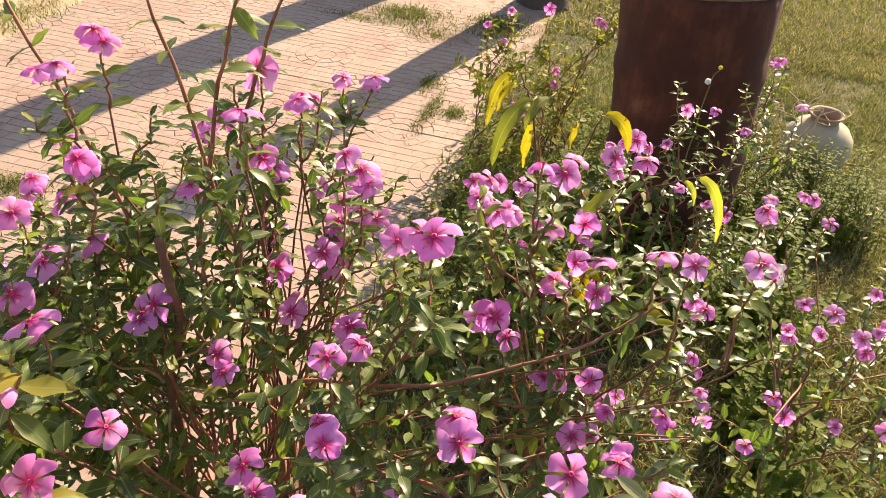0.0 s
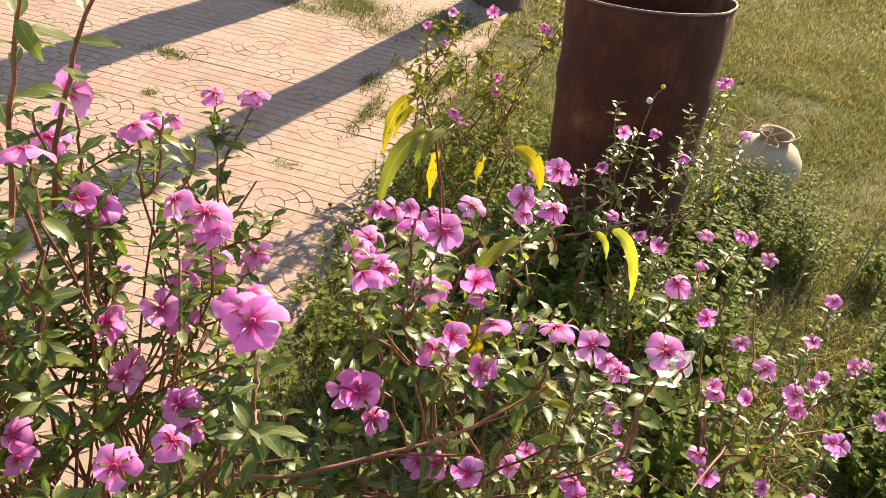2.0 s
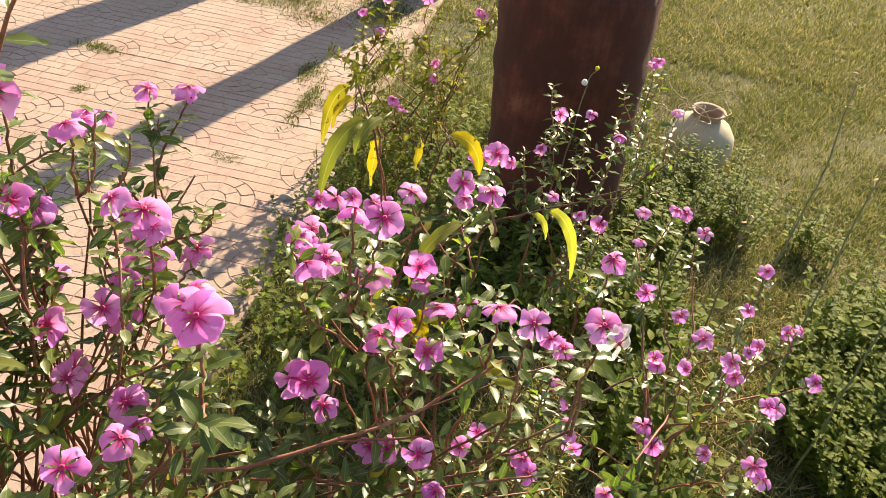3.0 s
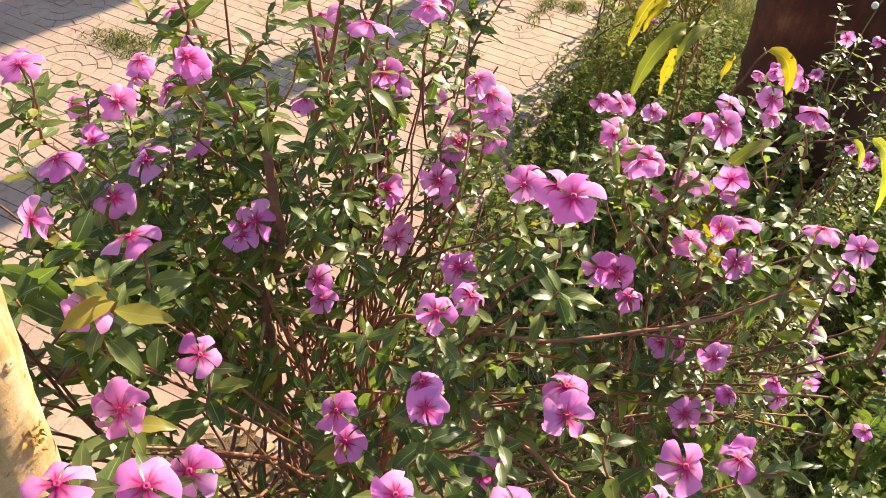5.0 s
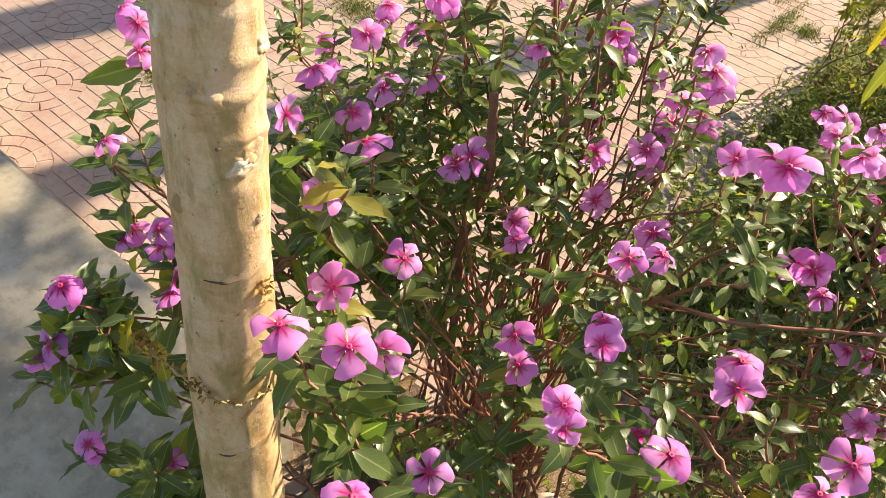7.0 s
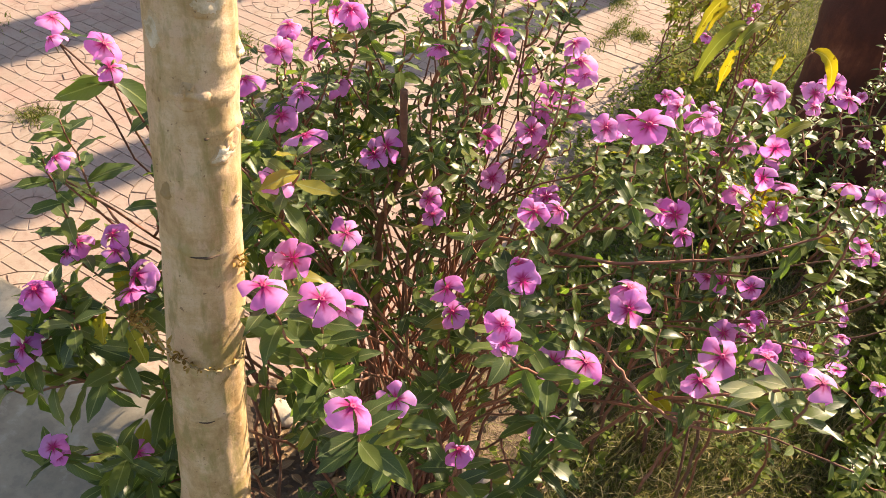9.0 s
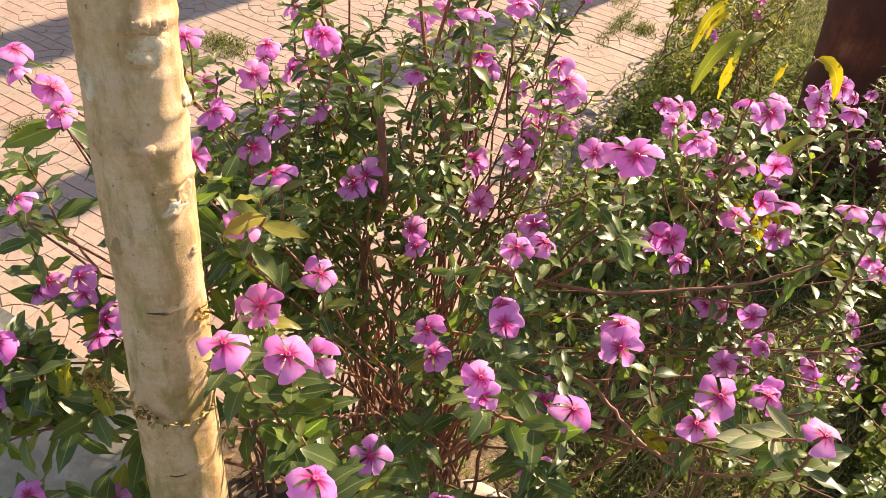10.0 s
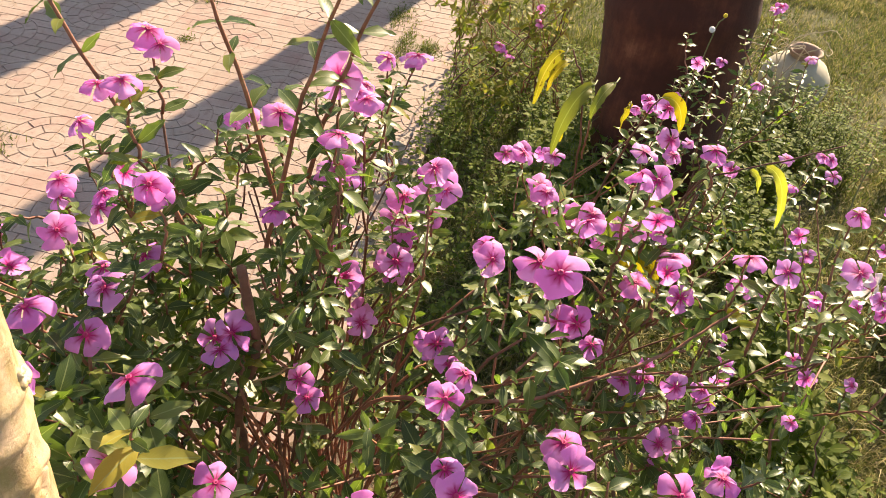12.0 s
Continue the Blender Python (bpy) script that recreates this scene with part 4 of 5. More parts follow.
def weeds(name, label, spots, height, leaf, per, material=M_WEED):
    lv, st = Leaves(), Tubes()
    for x, y in spots:
        z = rise(x, y) - 0.02
        h = height * rng.uniform(0.4, 1.15)
        top = np.array([x + rng.normal(0, 0.25) * h, y + rng.normal(0, 0.25) * h, z + h])
        foot = np.array([x, y, z])
        pts = bezier(foot, foot + [0, 0, h * 0.4], top - [0, 0, h * 0.3], top, 6)
        st.add(pts, 0.0016, 0.0008, 3)
        for k in range(per):
            w = rng.uniform(0.15, 1.0)
            i = min(4, int(w * 5))
            p = pts[i] + (pts[i + 1] - pts[i]) * (w * 5 - i)
            a = rng.uniform(0, 6.28)
            way = unit([math.cos(a), math.sin(a), rng.uniform(0.0, 0.9)])
            ln = leaf * rng.uniform(0.6, 1.35)
            lv.add(p, way, [0, 0, 1], ln, ln * rng.uniform(0.2, 0.34), rng.uniform(0, 0.4), 0.2)
    root = lv.link(name, material)
    tagged(root, label, "weeds", kind="stuff")
    ob = st.link("stems", M_GREENSTEM)
    ob.parent = root
    return root


def scatter(n, x0, x1, y0, y1, keep):
    out = []
    while len(out) < n:
        x, y = rng.uniform(x0, x1), rng.uniform(y0, y1)
        if keep(x, y):
            out.append((x, y))
    return out


def near_bed(x, y):
    return noise.noise(Vector((x * 1.6, y * 1.6, 5.0))) > -0.25 and (x - DRUM[0]) ** 2 + (y - DRUM[1]) ** 2 > 0.058 and (x - POT[0]) ** 2 + (y - POT[1]) ** 2 > 0.03


weeds("weeds", "dense low green weeds with small leaves by the shrubs", scatter(1500, 0.45, 1.8, 1.15, 3.1, lambda x, y: near_bed(x, y) and x > 0.78 - 0.06 * (y - 1.5) and x < 1.2 + 0.25 * math.sin(y * 3) + 0.4 * (y < 2.1)), 0.2, 0.021, 17)
weeds("weeds", "fresh green lance-leaved weeds between the shrubs and the lawn", scatter(520, 0.56, 1.4, 1.25, 2.6, lambda x, y: near_bed(x, y) and noise.noise(Vector((x * 3, y * 3, 4.0))) > -0.2), 0.22, 0.032, 12)
weeds("weeds", "low green weeds along the paving's edge", scatter(520, -0.5, 0.12, 1.85, 3.6, near_bed), 0.13, 0.02, 12)
weeds("weeds", "sparse green seedlings on the soil bed", scatter(170, -0.45, 0.7, 0.5, 1.9, lambda x, y: True), 0.10, 0.02, 9)
weeds("weeds", "rank dark weeds crowding the foot of the drum", scatter(330, -0.1, 0.75, 2.3, 3.0, lambda x, y: (x - DRUM[0]) ** 2 + (y - DRUM[1]) ** 2 > 0.052), 0.24, 0.026, 14)
weeds("weeds", "feathery pale weeds round the clay pot", scatter(260, 0.55, 1.05, 2.95, 3.35, lambda x, y: True), 0.26, 0.016, 22)


def grass(name, label, spots, h0, h1, width, lean=0.6, material=M_GRASS, category="grass", lift=0.0):
    n = len(spots)
    xy = np.array(spots)
    z = np.array([rise(x, y) - 0.022 + lift for x, y in spots])
    a = rng.uniform(0, 6.28, n)
    h = rng.uniform(h0, h1, n)
    bend = rng.uniform(0.1, lean, n) * h
    b = rng.uniform(0, 6.28, n)
    w = width * rng.uniform(0.6, 1.3, n)
    side = np.c_[np.cos(a), np.sin(a), np.zeros(n)] * w[:, None]
    foot = np.c_[xy, z]
    mid = foot + np.c_[np.cos(b) * bend * 0.3, np.sin(b) * bend * 0.3, h * 0.6]
    tip = foot + np.c_[np.cos(b) * bend, np.sin(b) * bend, h * rng.uniform(0.75, 1.0, n)]
    v = np.stack([foot - side, foot + side, mid + side * 0.7, mid - side * 0.7, tip], 1).reshape(-1, 3)
    uv = np.tile(np.array([[0.2, 0], [0.8, 0], [0.8, 0.6], [0.2, 0.6], [0.5, 1]]), (n, 1))
    f = []
    for i in range(n):
        o = i * 5
        f.append((o, o + 1, o + 2, o + 3))
        f.append((o + 3, o + 2, o + 4))
    ob = link(name, v, f, material, None, "", uv, True)
    tagged(ob, label, category, kind="stuff")
    return ob


def lawn_spots(n, x0, x1, y0, y1, bare):
    xs, ys = rng.uniform(x0, x1, n), rng.uniform(y0, y1, n)
    out = []
    for x, y in zip(xs, ys):
        if x < PAVE_R + 0.05 and y < PAVE_F + 0.05:
            continue
        if (x - DRUM[0]) ** 2 + (y - DRUM[1]) ** 2 < 0.05 or (x - POT[0]) ** 2 + (y - POT[1]) ** 2 < 0.012:
            continue
        if noise.noise(Vector((x * 2.3, y * 2.3, 9.0))) + 0.5 * noise.noise(Vector((x * 7, y * 7, 2.0))) < bare * rng.uniform(-1, 1) - 0.15:
            continue
        out.append((x, y))
    return out


grass("lawn_grass", "short patchy lawn grass, green mixed with straw", lawn_spots(130000, -0.45, 2.4, 0.7, 4.8, 0.35), 0.010, 0.034, 0.0018, 1.6)
grass("lawn_grass", "dry straw blades mixed through the lawn", lawn_spots(130000, 0.3, 2.7, 1.6, 5.6, 2.5), 0.010, 0.036, 0.0016, 1.8, M_DRYGRASS)
# paler straw blades put the far lawn's haze and glare into colour
grass("lawn_grass", "short lawn grass further off, straw mix brightened for haze and glare", lawn_spots(130000, -0.6, 3.2, 4.6, 8.6, 1.2), 0.012, 0.04, 0.003, 1.6, M_DRYGRASS)
grass("clover", "small broad-leaved clover scattered through the lawn", lawn_spots(60000, -0.4, 4.0, 1.2, 5.2, 1.0), 0.008, 0.022, 0.0032, 1.8, M_CLOVER, "clover")
grass("clover", "dark clover patches in the further lawn", lawn_spots(40000, -0.4, 4.0, 5.0, 9.0, 1.0), 0.010, 0.03, 0.004, 1.8, M_CLOVER, "clover")
grass("lawn_grass", "dry straw-coloured grass along the paving's edge", lawn_spots(16000, -0.55, 0.3, 1.7, 3.9, 0.7), 0.02, 0.075, 0.0012, 1.2)
grass("lawn_grass", "longer grass under the periwinkle shrubs", lawn_spots(42000, -0.3, 1.3, 0.9, 2.8, 1.3), 0.015, 0.07, 0.0017, 2.2, M_DRYGRASS)


def tuft(x, y, rx, ry, n):
    return [(x + rng.normal(0, rx * 0.5), y + rng.normal(0, ry * 0.5)) for _ in range(n)]


for x, y, rx, ry, n, h in ([(-1.97, 1.51, 0.06, 0.05, 260, 0.05), (-1.66, 3.49, 0.10, 0.04, 260, 0.035), (-1.85, 2.27, 0.13, 0.08, 420, 0.05), (-0.70, 3.40, 0.04, 0.22, 420, 0.04),
                                          (-0.83, 2.88, 0.06, 0.04, 110, 0.02), (-1.52, 3.13, 0.03, 0.03, 90, 0.03), (-0.95, 4.25, 0.2, 0.12, 420, 0.045), (-1.4, 4.3, 0.25, 0.06, 300, 0.04),
                                          (-2.6, 1.75, 0.12, 0.1, 300, 0.05), (-0.78, 3.66, 0.05, 0.12, 260, 0.04), (-0.5, 3.9, 0.05, 0.3, 400, 0.06), (-2.9, 3.6, 0.2, 0.4, 700, 0.05), (-1.15, 4.45, 0.22, 0.14, 900, 0.06), (-0.65, 4.5, 0.2, 0.2, 900, 0.06), (-1.9, 4.75, 0.4, 0.1, 700, 0.06), (-0.6, 3.42, 0.05, 0.06, 200, 0.05)]):
    grass("grass_tuft", "grass tuft growing out of the paving joints", tuft(x, y, rx, ry, int(n * 1.5)), h * 0.2, h * 0.6, 0.002, 2.2, M_TUFT, "grass", 0.022)

# long runners that leave the shrubs almost level


def runner(pts, r0=0.0045, r1=0.002):
    p = np.array(pts, float)
    n = len(p)
    t = np.linspace(0, n - 1, n * 7)
    q = np.stack([np.interp(t, range(n), p[:, k]) for k in range(3)], 1)
    for _ in range(4):
        q[1:-1] = (q[:-2] + 2 * q[1:-1] + q[2:]) / 4
    q = wander(q, 0.0012)
    tb = Tubes()
    tb.add(q, r0, r1, 6, 0.12)
    return tb, q


runners = thing("runner_branch", (-0.2, 1.08, 0))
tagged(runners, "bare reddish-brown periwinkle runners reaching level across the grass", "branch")
fine = Leaves()
for k in range(13):
    y0, z0 = rng.uniform(0.98, 1.2), rng.uniform(0.4, 0.68)
    end = np.array([rng.uniform(0.1, 0.42), rng.uniform(1.0, 1.4), rng.uniform(0.6, 0.93)])
    start = np.array([-0.24 + rng.normal(0, 0.03), 1.08 + rng.normal(0, 0.04), 0.0])
    knee = np.array([-0.16 + rng.normal(0, 0.05), y0, z0])
    mid = knee * 0.45 + end * 0.55 + np.array([0, 0, rng.uniform(-0.02, 0.05)])
    tb, q = runner([start, start * 0.4 + knee * 0.6 + [0, 0, 0.08], knee, mid, end], rng.uniform(0.0022, 0.0032), 0.0013)
    place_under(tb.link("stem", M_STEM if k % 3 else M_WOODY), runners)
    leafy(q, fine, 0.6, 0.06, 0.032)
for pts in ([(-0.22, 1.06, 0.5), (-0.2, 1.02, 0.84), (0.0, 1.05, 0.875), (0.15, 1.15, 0.895), (0.26, 1.24, 0.94)],
            [(-0.2, 1.04, 0.5), (-0.1, 0.98, 0.76), (0.046, 0.933, 0.835), (0.11, 0.91, 0.809), (0.178, 0.906, 0.806), (0.236, 0.903, 0.836), (0.29, 0.905, 0.91)]):
    tb, q = runner(pts, 0.0030, 0.0017)
    place_under(tb.link("stem", M_STEM), runners)
place_under(tagged(fine.link("foliage", M_LEAF), kind="stuff"), runners)

# one old dead stem with pale dry side twigs
dead = thing("dead_stem", (-0.36, 1.08, 0))
tagged(dead, "dark dead stem with pale dry twigs inside the shrub", "branch")
tb, q = runner([(-0.36, 1.08, 0), (-0.355, 1.02, 0.4), (-0.345, 1.0, 0.777), (-0.312, 1.0, 0.9), (-0.319, 1.0, 1.035)], 0.0070, 0.0052)
place_under(tb.link("stem", M_WOODY), dead)
for a, b in (((-0.335, 1.0, 0.82), (-0.25, 0.98, 0.93)), ((-0.33, 1.0, 0.8), (-0.22, 0.97, 0.84)), ((-0.33, 1.0, 0.84), (-0.26, 1.01, 0.99)), ((-0.34, 0.99, 0.76), (-0.33, 0.9, 0.55)), ((-0.345, 1.0, 0.8), (-0.42, 0.96, 0.86))):
    a, b = np.array(a), np.array(b)
    tb = Tubes()
    tb.add(wander(bezier(a, a * 0.7 + b * 0.3 + [0, 0, 0.02], a * 0.3 + b * 0.7 - [0, 0, 0.015], b, 10), 0.003), 0.0022, 0.001, 5)
    place_under(tb.link("twig", M_STRAW), dead)

# ---- sapling with long yellowing leaves ----
sapling = thing("sapling", (0.03, 1.66, 0))
tagged(sapling, "thin sapling with long drooping yellow and olive leaves", "sapling")
tb, q = runner([(0.03, 1.66, 0), (0.035, 1.64, 0.5), (0.025, 1.60, 0.85), (0.0, 1.57, 1.02), (-0.03, 1.575, 1.055)], 0.0026, 0.0013)
place_under(tb.link("stem", M_WOODY), sapling)
tb, q = runner([(0.025, 1.60, 0.85), (0.02, 1.53, 0.98), (0.022, 1.48, 1.06), (0.034, 1.463, 1.075)], 0.0018, 0.0011)
place_under(tb.link("stem", M_STEM), sapling)
tb, q = runner([(0.035, 1.64, 0.6), (0.075, 1.59, 0.85), (0.112, 1.545, 1.018)], 0.0026, 0.0013)
place_under(tb.link("stem", M_WOODY), sapling)


def long_leaf(a, b, half, material, label, parent, arch=0.10):
    """A long narrow leaf that leaves its stalk upwards, arches over and hangs, with wavy edges."""
    a, b = np.array(a, float), np.array(b, float)
    ln = np.linalg.norm(b - a)
    flat = np.array([b[0] - a[0], b[1] - a[1], 0.0])
    q = bezier(a, a + flat * 0.45 + [0, 0, ln * arch * 0.5], a + flat * 0.95 + [0, 0, (b[2] - a[2]) * 0.4 + ln * arch * 0.4], b, 15)
    way = unit(np.gradient(q, axis=0))
    side = unit(np.cross(way, np.array([0.25 * rng.normal(), -0.75, 0.65])))
    up = np.cross(side, way)
    ph = rng.uniform(0, 6.28)
    v, uv, f = [], [], []
    for i in range(15):
        s = i / 14
        w = half * 0.92 * max(0.03, math.sin(math.pi * min(1.0, s ** 0.8 * 0.97 + 0.015)) ** 0.75)
        for k in range(5):
            c = k / 2 - 1
            lift = 0.3 * w * c * c + 0.22 * half * math.sin(s * 16 + ph + c) * c * c
            wig = 0.06 * half * math.sin(s * 31 + 2 * ph) * abs(c)
            v.append(q[i] + side[i] * (c * w + wig * np.sign(c)) + up[i] * lift)
            uv.append((0.5 + 0.5 * c, s))
    for i in range(14):
        for k in range(4):
            o = i * 5 + k
            f.append((o, o + 1, o + 6, o + 5))
    place_under(link("leaf", v, f, material, None, label, uv, True), parent)
    tb = Tubes()
    tb.add([a - (b - a) / ln * 0.014 + [0, 0.006, 0.012 - 0.02], a - way[0] * 0.004, a + way[0] * 0.004], 0.0012, 0.001, 4)
    place_under(tb.link("stalk", M_GREENSTEM), parent)


YS, OL = "spotted yellow leaf", "drooping olive-green leaf"
long_leaf((-0.042, 1.577, 1.046), (-0.072, 1.555, 0.962), 0.011, M_YELLOW, YS, sapling)
long_leaf((-0.031, 1.573, 1.035), (-0.055, 1.546, 0.995), 0.008, M_YELLOW, YS, sapling)
long_leaf((0.008, 1.477, 1.056), (-0.030, 1.42, 0.967), 0.0125, M_OLIVE, OL, sapling)
long_leaf((0.036, 1.462, 1.075), (0.012, 1.417, 1.036), 0.0085, M_OLIVE, OL, sapling)
long_leaf((-0.003, 1.628, 0.93), (-0.018, 1.655, 0.838), 0.0125, M_YELLOW, YS, sapling)
long_leaf((0.072, 1.55, 0.995), (0.068, 1.56, 0.945), 0.008, M_YELLOW, YS, sapling)
long_leaf((0.114, 1.543, 1.022), (0.160, 1.576, 0.950), 0.0115, M_YELLOW, YS, sapling, 0.02)

hanging = thing("runner_branch", (0.2, 1.45, 0))
tagged(hanging, "thin arching shoot with two long yellow-green leaves", "branch")
tb, q = runner([(0.2, 1.45, 0), (0.17, 1.45, 0.6), (0.15, 1.44, 0.88), (0.2, 1.445, 0.97), (0.265, 1.447, 1.0), (0.36, 1.46, 1.05)], 0.003, 0.001)
place_under(tb.link("stem", M_WOODY), hanging)
long_leaf((0.264, 1.446, 1.0), (0.315, 1.445, 0.900), 0.0085, M_FADING, "hanging yellow-green leaf", hanging)
long_leaf((0.245, 1.446, 0.99), (0.27, 1.445, 0.955), 0.005, M_FADING, "hanging yellow-green leaf", hanging)
for a, b, h, mm in (((0.10, 1.33, 0.90), (0.15, 1.30, 0.872), 0.009, M_YELLOW), ((0.11, 1.34, 0.885), (0.17, 1.32, 0.87), 0.008, M_YELLOW), ((0.09, 1.34, 0.87), (0.14, 1.33, 0.835), 0.010, M_YELLOW), ((0.12, 1.32, 0.86), (0.155, 1.31, 0.82), 0.010, M_YELLOW),
                   ((0.09, 1.38, 0.92), (0.07, 1.36, 0.86), 0.012, M_OLIVE), ((0.16, 1.42, 0.97), (0.11, 1.36, 0.90), 0.009, M_OLIVE), ((0.12, 0.93, 0.80), (0.155, 0.915, 0.795), 0.011, M_YELLOW), ((-0.475, 0.60, 0.86), (-0.44, 0.57, 0.85), 0.011, M_YELLOW), ((-0.43, 0.60, 0.855), (-0.385, 0.58, 0.845), 0.012, M_YELLOW)):
    long_leaf(a, b, h, mm, "", hanging)

# bleached leaves and a faded bloom at the shoot tips
pale = thing("pale_sprig", (0.22, 0.90, 0))
tagged(pale, "sprig of silvery sun-bleached leaves on an arching runner", "sprig")
tb, q = runner([(0.0, 0.98, 0.0), (0.02, 0.96, 0.5), (0.12, 0.92, 0.8), (0.2, 0.89, 0.9), (0.262, 0.866, 0.985)], 0.003, 0.0016)
place_under(tb.link("stem", M_STEM), pale)
for k in range(11):
    a = rng.uniform(0, 6.28)
    p = np.array([0.235, 0.88, 0.945]) + rng.normal(0, 0.012, 3)
    w = unit([math.cos(a), math.sin(a) * 0.7 - 0.3, rng.uniform(-0.4, 0.4)])
    lv = Leaves()
    lv.add(p, w, (0, -0.4, 1), rng.uniform(0.032, 0.05), rng.uniform(0.007, 0.009), 0.3, 0.3)
    place_under(lv.link("leaf", M_PALE if k < 7 else M_LEAF), pale)
flower(pale, (0.355, 1.188, 1.03), (0.5, -0.6, 0.2), 0.024, WHITE_PETALS, "faded white flower")

# ---- dried garland round the trunk ----
garland = thing("dried_garland", (-0.34, 0.6, 0))
tagged(garland, "dried brown flower garland hanging across the tree trunk", "garland")
gp = np.array([(-0.352, 0.552, 0.972), (-0.344, 0.566, 0.938), (-0.331, 0.586, 0.886), (-0.312, 0.592, 0.88), (-0.3, 0.602, 0.875), (-0.291, 0.621, 0.871), (-0.29, 0.639, 0.866)])
tb, q = runner(gp, 0.0012, 0.0012)
place_under(tb.link("cord", M_STRAW), garland)
for k in range(46):
    w = (k / 45) ** 1.8
    p = q[int(w * (len(q) - 1))]
    lv = Leaves()
    for _ in range(3 if w < 0.45 else 1):
        lv.add(p + rng.normal(0, 0.003, 3), rng.normal(0, 1, 3), rng.normal(0, 1, 3), rng.uniform(0.004, 0.010) * (1 if w < 0.45 else 0.6), 0.0022 if w < 0.45 else 0.0014, 0.7, 0.6)
    place_under(lv.link("dry_bloom", M_GARLAND), garland)

for k in range(9):
    lv = Leaves()
    for _ in range(3):
        lv.add(np.array((-0.294, 0.651, 1.008)) + rng.normal(0, 0.005, 3), rng.normal(0, 1, 3), rng.normal(0, 1, 3), rng.uniform(0.004, 0.010), 0.0018, 0.7, 0.6)
    place_under(lv.link("dry_bloom", M_GARLAND), garland)

# ---- seed stalks, tendrils, daisy ----
for pts in ([(0.83, 2.22, 0.0), (0.872, 2.3, 0.351), (0.942, 2.45, 0.636), (0.973, 2.6, 0.836)], [(0.92, 2.1, 0.0), (0.963, 2.2, 0.405), (0.998, 2.3, 0.564), (1.05, 2.4, 0.739)], [(0.74, 2.2, 0.0), (0.77, 2.3, 0.3), (0.8, 2.4, 0.5)],
            [(1.02, 2.0, 0.0), (1.08, 2.1, 0.35), (1.15, 2.25, 0.62)], [(0.62, 2.3, 0.0), (0.66, 2.4, 0.25), (0.69, 2.5, 0.42)]):
    st = thing("seed_stalk", pts[0])
    tagged(st, "tall dry green grass stalk with a small seed head", "stalk", "seed stalks")
    tb, q = runner(pts, 0.0032, 0.0016)
    place_under(tb.link("stem", M_GREENSTEM), st)
    lv = Leaves()
    for k in range(14):
        p = q[-1 - (k % 5)]
        lv.add(p, unit(np.array([*rng.normal(0, 0.7, 2), 0.6])), rng.normal(0, 1, 3), rng.uniform(0.012, 0.026), 0.003, 0.3, 0.3)
    place_under(tagged(lv.link("seed_head", M_STRAW), kind="stuff"), st)
for k in range(9):
    p = np.array([rng.uniform(0.58, 0.80), rng.uniform(3.2, 3.36), 0.0])
    st = thing("dry_tendril", p)
    tagged(st, "curled pale dry vine stem behind the clay pot", "vine", "dry vines")
    turn, spin = rng.uniform(0, 6.28), rng.uniform(0.5, 1.1) * rng.choice((-1, 1))
    pts = [p]
    for i in range(9):
        rise_by = 0.085 if i < 4 else rng.uniform(-0.035, 0.05)
        swing = 0.012 if i < 3 else 0.045
        turn += spin * (0.3 if i < 3 else 1.0)
        p = p + np.array([math.cos(turn) * swing, math.sin(turn) * swing * 0.5, rise_by])
        pts.append(p)
    tb, q = runner(pts, 0.0026, 0.0015)
    place_under(tb.link("stem", M_VINE), st)
daisy = thing("seedhead_weed", (0.30, 2.50, 0))
tagged(daisy, "thin weed with a white fluffy seed head and yellow bud", "weed")
tb, q = runner([(0.30, 2.50, 0), (0.31, 2.52, 0.4), (0.323, 2.54, 0.69), (0.342, 2.545, 0.735)], 0.0024, 0.0014)
place_under(tb.link("stem", M_GREENSTEM), daisy)


def ball(name, place, r, material, parent, label):
    bm = bmesh.new()
    bmesh.ops.create_icosphere(bm, subdivisions=2, radius=r)
    for vv in bm.verts:
        vv.co *= 1 + 0.25 * noise.noise(vv.co * 400)
        vv.co += Vector(place)
    place_under(part(name, bm, material, None, label), parent)


ball("seed_head", (0.320, 2.535, 0.702), 0.0085, M_FLUFF, daisy, "white fluffy seed head")
ball("bud", (0.343, 2.545, 0.742), 0.006, M_YPETAL, daisy, "yellow bud")

# weeds inside the drum
inside = weeds("weeds", "dry twigs and yellow-green weed inside the drum", [(0.30, 3.02), (0.38, 3.06), (0.26, 2.95)], 0.1, 0.05, 6)
inside.location = (-0.06, 0.1, 0.78)

# ---- litter ----


def litter(x, y, z=0.0, size=0.03):
    lv = Leaves()
    a = rng.uniform(0, 6.28)
    lv.add((0, 0, 0.004), (math.cos(a), math.sin(a), rng.uniform(0, 0.25)), (rng.normal(0, 0.3), rng.normal(0, 0.3), 1), size, size * rng.uniform(0.2, 0.35), rng.uniform(-0.3, 0.3), rng.uniform(0.1, 0.5))
    ob = lv.link("dry_leaf", M_DRYLEAF)
    ob.location = (x, y, z)
    tagged(ob, "curled dry brown leaf fallen on the soil", "leaf", "fallen leaves")


for k in range(190):
    x, y = (-0.55 + rng.normal(0, 0.07), 1.03 + rng.normal(0, 0.09)) if k < 120 else (rng.uniform(-0.55, 0.55), rng.uniform(0.7, 1.8))
    litter(x, y, (0.015 if k < 120 else 0.006) + rise(x, y) * 0.5, rng.uniform(0.015, 0.045))


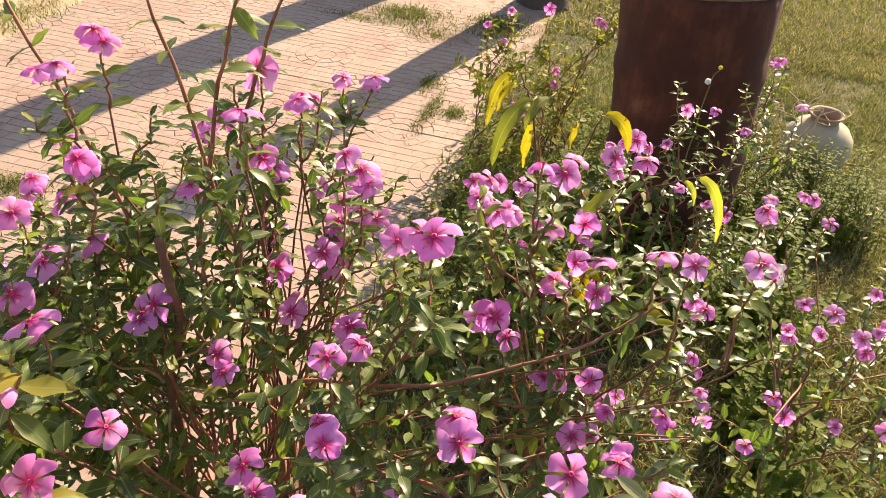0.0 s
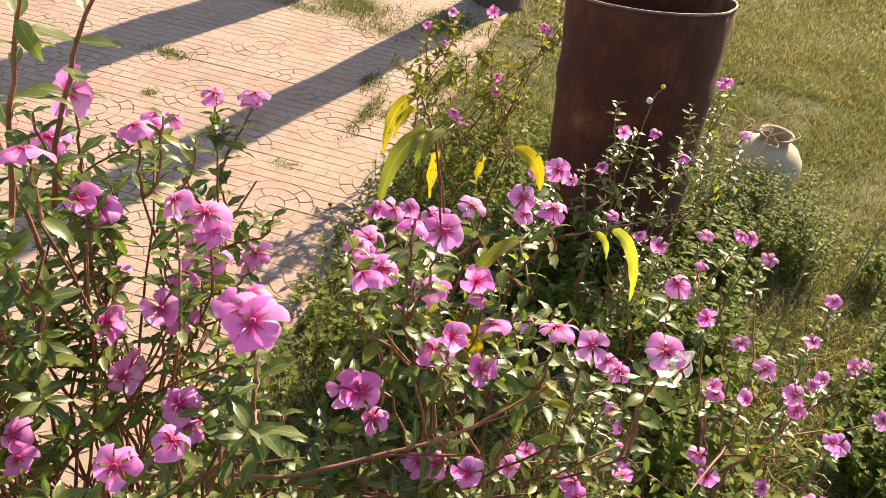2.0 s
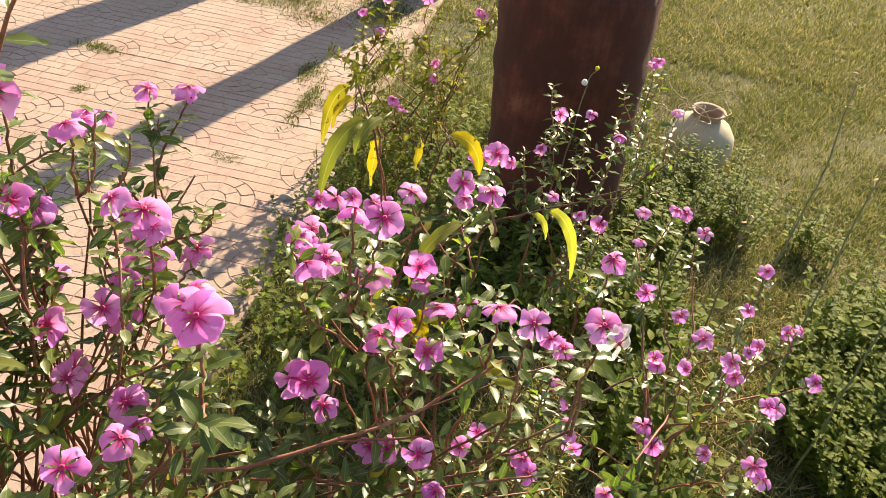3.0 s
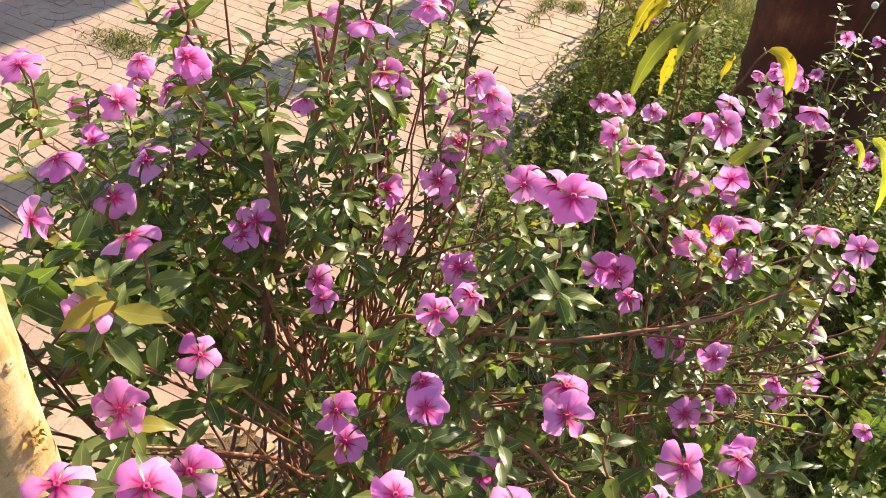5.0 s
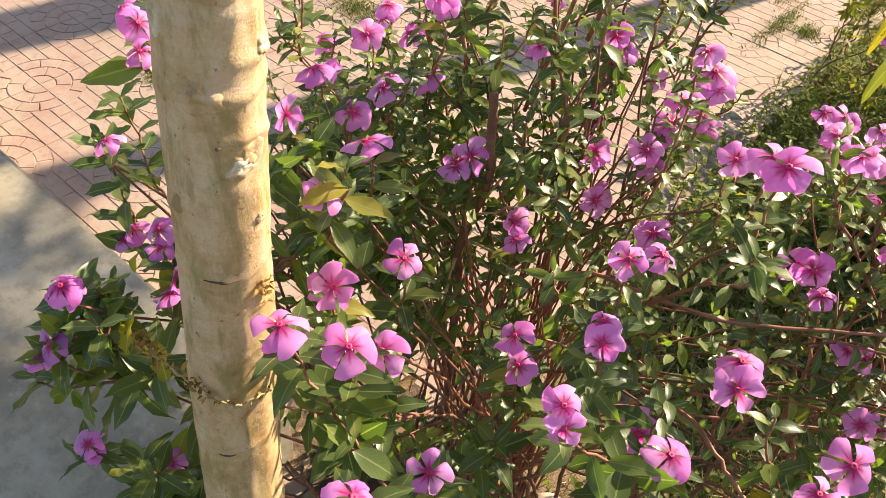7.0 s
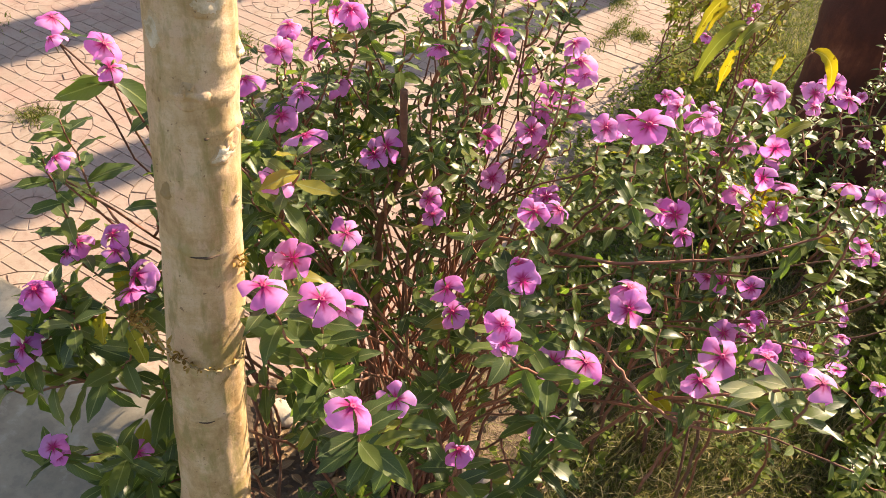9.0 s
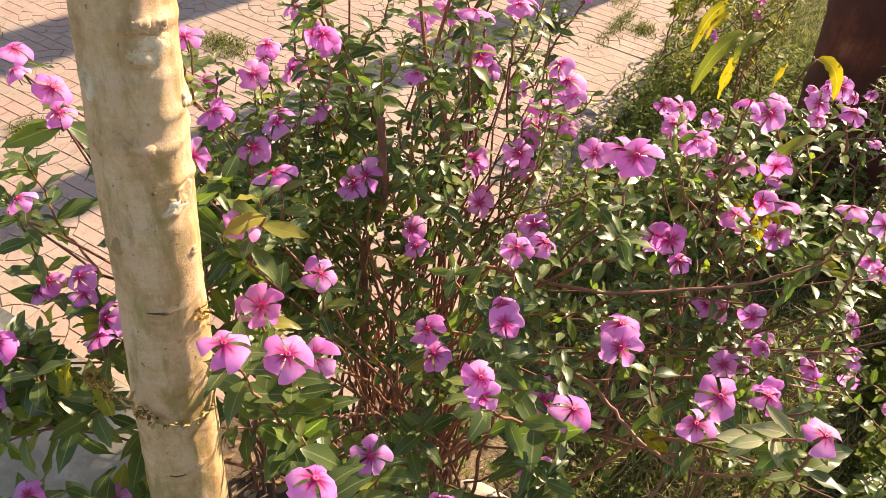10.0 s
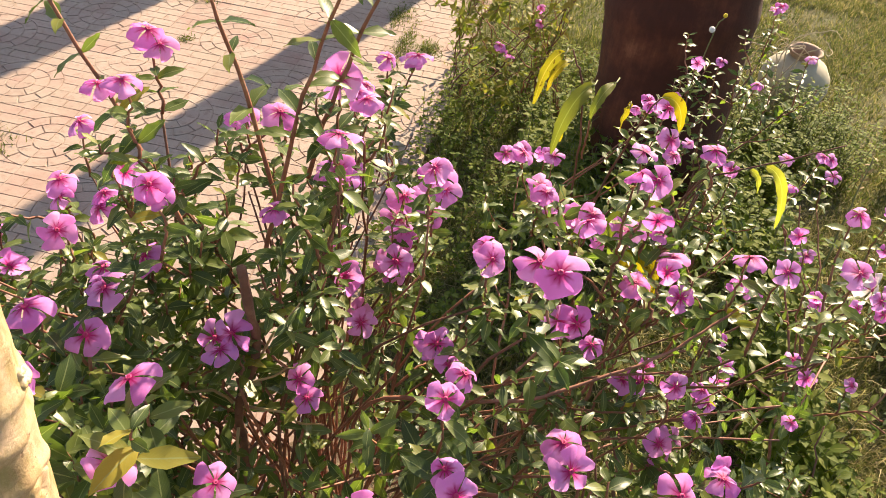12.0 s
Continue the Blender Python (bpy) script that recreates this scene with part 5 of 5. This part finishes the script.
def stone(x, y, rx, ry, rz, material, label, z=0.0):
    bm = bmesh.new()
    bmesh.ops.create_icosphere(bm, subdivisions=3, radius=1)
    for vv in bm.verts:
        n = 1 + 0.22 * noise.noise(vv.co * 1.3 + Vector((x * 31, y * 17, 0))) + 0.08 * noise.noise(vv.co * 4)
        vv.co = Vector((vv.co.x * rx * n, vv.co.y * ry * n, vv.co.z * rz * n))
    for fc in bm.faces:
        fc.smooth = True
    ob = part("stone", bm, material, None)
    ob.location = (x, y, z + rz * 0.55)
    tagged(ob, label, "stone", "stones by the shrubs")


stone(-0.10, 1.15, 0.095, 0.05, 0.045, M_STONE, "pale broken stone at the foot of the shrub")
stone(-0.53, 1.09, 0.035, 0.03, 0.012, M_TILE, "pink chip of broken paving on the soil")
stone(-0.60, 1.06, 0.05, 0.035, 0.02, M_STONE, "flat grey stone beside the concrete slab")
stone(-0.545, 2.72, 0.02, 0.014, 0.012, M_STONE, "pale stone lying on the paving's edge")
stone(-0.57, 2.65, 0.03, 0.009, 0.005, M_STONE, "thin pale stone lying on the paving's edge")

# ---- far trees that shade the paving ----


def far_tree(x, y, r, centre, spread, count, loose=0.10, leaf=0.10):
    """A trunk, plus limbs and a loose top of leaf clusters added out of view."""
    root = thing("tree", (x, y, 0))
    tagged(root, "dark-barked shade tree at the far edge of the paving, unseen leafy top added", "tree", "shade trees")
    v, f = trunk_mesh(lambda z: np.array([x, y]) + 0.05 * np.array([noise.noise(Vector((x, z, 0))), noise.noise(Vector((x, z, 4)))]), lambda z: r * (1.05 - 0.06 * z + 0.4 * math.exp(-z * 7)), -0.05, 3.6, 60, 18,
                      lambda a, z: 0.1 * noise.noise(Vector((math.cos(a) * 2, math.sin(a) * 2, z * 4))))
    place_under(link("trunk", v, f, M_DARKBARK, None, "", None, True), root)
    limbs, lv = Tubes(), Leaves()
    c, sp = np.array(centre), np.array(spread)
    for k in range(count):
        d = unit(rng.normal(0, 1, 3)) * rng.uniform(0.3, 1.0) ** 0.5
        tip = c + d * sp
        z0 = rng.uniform(2.3, 3.4)
        pts = wander(bezier((x, y, z0), (x, y, z0 + 0.25), tip - [0, 0, 0.2], tip, 9), 0.02)
        limbs.add(pts, r * 0.15, 0.006, 5)
        for q in range(42):
            p = tip + rng.normal(0, loose, 3)
            aa = rng.uniform(0, 6.28)
            ln = leaf * rng.uniform(0.7, 1.3)
            lv.add(p, unit([math.cos(aa), math.sin(aa), rng.uniform(-0.6, 0.3)]), [0, 0, 1], ln, ln * 0.3, 0.3, 0.2)
    place_under(tagged(limbs.link("unseen_limb", M_DARKBARK), kind="stuff"), root)
    place_under(tagged(lv.link("crown", M_WEED), kind="stuff"), root)


# first tree's narrow leaf spray is unseen, added to cast shade on the slab
far_tree(-0.49, 5.0, 0.107, (0.38, 5.18, 3.15), (0.55, 0.08, 0.13), 30, 0.055, 0.07)
far_tree(-1.29, 5.35, 0.16, (-1.5, 5.5, 4.0), (0.6, 0.5, 0.5), 30)

# ---- paving tiles ----


def paver(flip):
    """A patterned concrete tile: quarter fans in two opposite corners, bars between, all raised from a sunk joint."""
    bm = bmesh.new()
    P, R, g, top, low = PITCH, 0.1425, 0.0016, 0.0042, -0.0012

    def pad(pts):
        if flip:
            pts = [(P - x, y) for x, y in reversed(pts)]
        cx = sum(p[0] for p in pts) / len(pts)
        cy = sum(p[1] for p in pts) / len(pts)
        up = [bm.verts.new((cx + (x - cx) * 0.99, cy + (y - cy) * 0.985, top)) for x, y in pts]
        dn = [bm.verts.new((x, y, low)) for x, y in pts]
        bm.faces.new(up)
        for i in range(len(pts)):
            j = (i + 1) % len(pts)
            bm.faces.new((dn[i], dn[j], up[j], up[i]))

    rows = 6
    for k in range(rows):
        y0, y1 = P * k / rows + g, P * (k + 1) / rows - g
        if k < rows / 2:
            la = [(math.sqrt(max(0, (R + g) ** 2 - y * y)), y) for y in np.linspace(y0, y1, 4)]
            ra = [(P - g * 0.4, y0), (P - g * 0.4, y1)]
        else:
            la = [(g * 0.4, y0), (g * 0.4, y1)]
            ra = [(P - math.sqrt(max(0, (R + g) ** 2 - (P - y) ** 2)), y) for y in np.linspace(y0, y1, 4)]
        xm = (la[0][0] + ra[0][0]) / 2 + (0.02 if k % 2 else -0.02)
        pad(la[::-1] + [(xm - g, y0), (xm - g, y1)])
        pad([(xm + g, y0)] + ra + [(xm + g, y1)])
    for corner in (0, 1):
        for r0, r1, n, off in ((0.0, 0.047, 1, 0), (0.051, 0.095, 2, 0.0), (0.099, R - g, 3, 0.0)):
            for q in range(n):
                a0 = math.pi / 2 * q / n + (0.03 if q else 0.02)
                a1 = math.pi / 2 * (q + 1) / n - 0.02
                outer = [(r1 * math.cos(a), r1 * math.sin(a)) for a in np.linspace(a0, a1, 4)]
                inn = [(r0 * math.cos(a), r0 * math.sin(a)) for a in np.linspace(a1, a0, 3)] if r0 > 0 else [(0.001, 0.001)]
                pts = outer + inn
                if corner:
                    pts = [(P - x, P - y) for x, y in pts]
                pad(pts)
    bmesh.ops.recalc_face_normals(bm, faces=bm.faces)
    me = bpy.data.meshes.new("tile")
    bm.to_mesh(me)
    bm.free()
    me.materials.append(M_TILE)
    return me


PAVERS = [paver(False), paver(True)]
for i in range(-6, 4):
    for j in range(-11, 5):
        x, y = TX + PITCH * i, TY + PITCH * j
        left = PAVE_L + 0.07 * max(0, y - 2.8)
        if x < left - 0.1 or x + PITCH > PAVE_R + 0.12 or y + PITCH > PAVE_F + 0.05 or y < PAVE_N - 0.3:
            continue
        m = Matrix.Translation((x, y, rng.uniform(-0.0008, 0.001))) @ Euler((rng.uniform(-0.004, 0.004), rng.uniform(-0.004, 0.004), rng.normal(0, 0.002))).to_matrix().to_4x4()
        shared("tile", PAVERS[(i + j) % 2], bed, m)
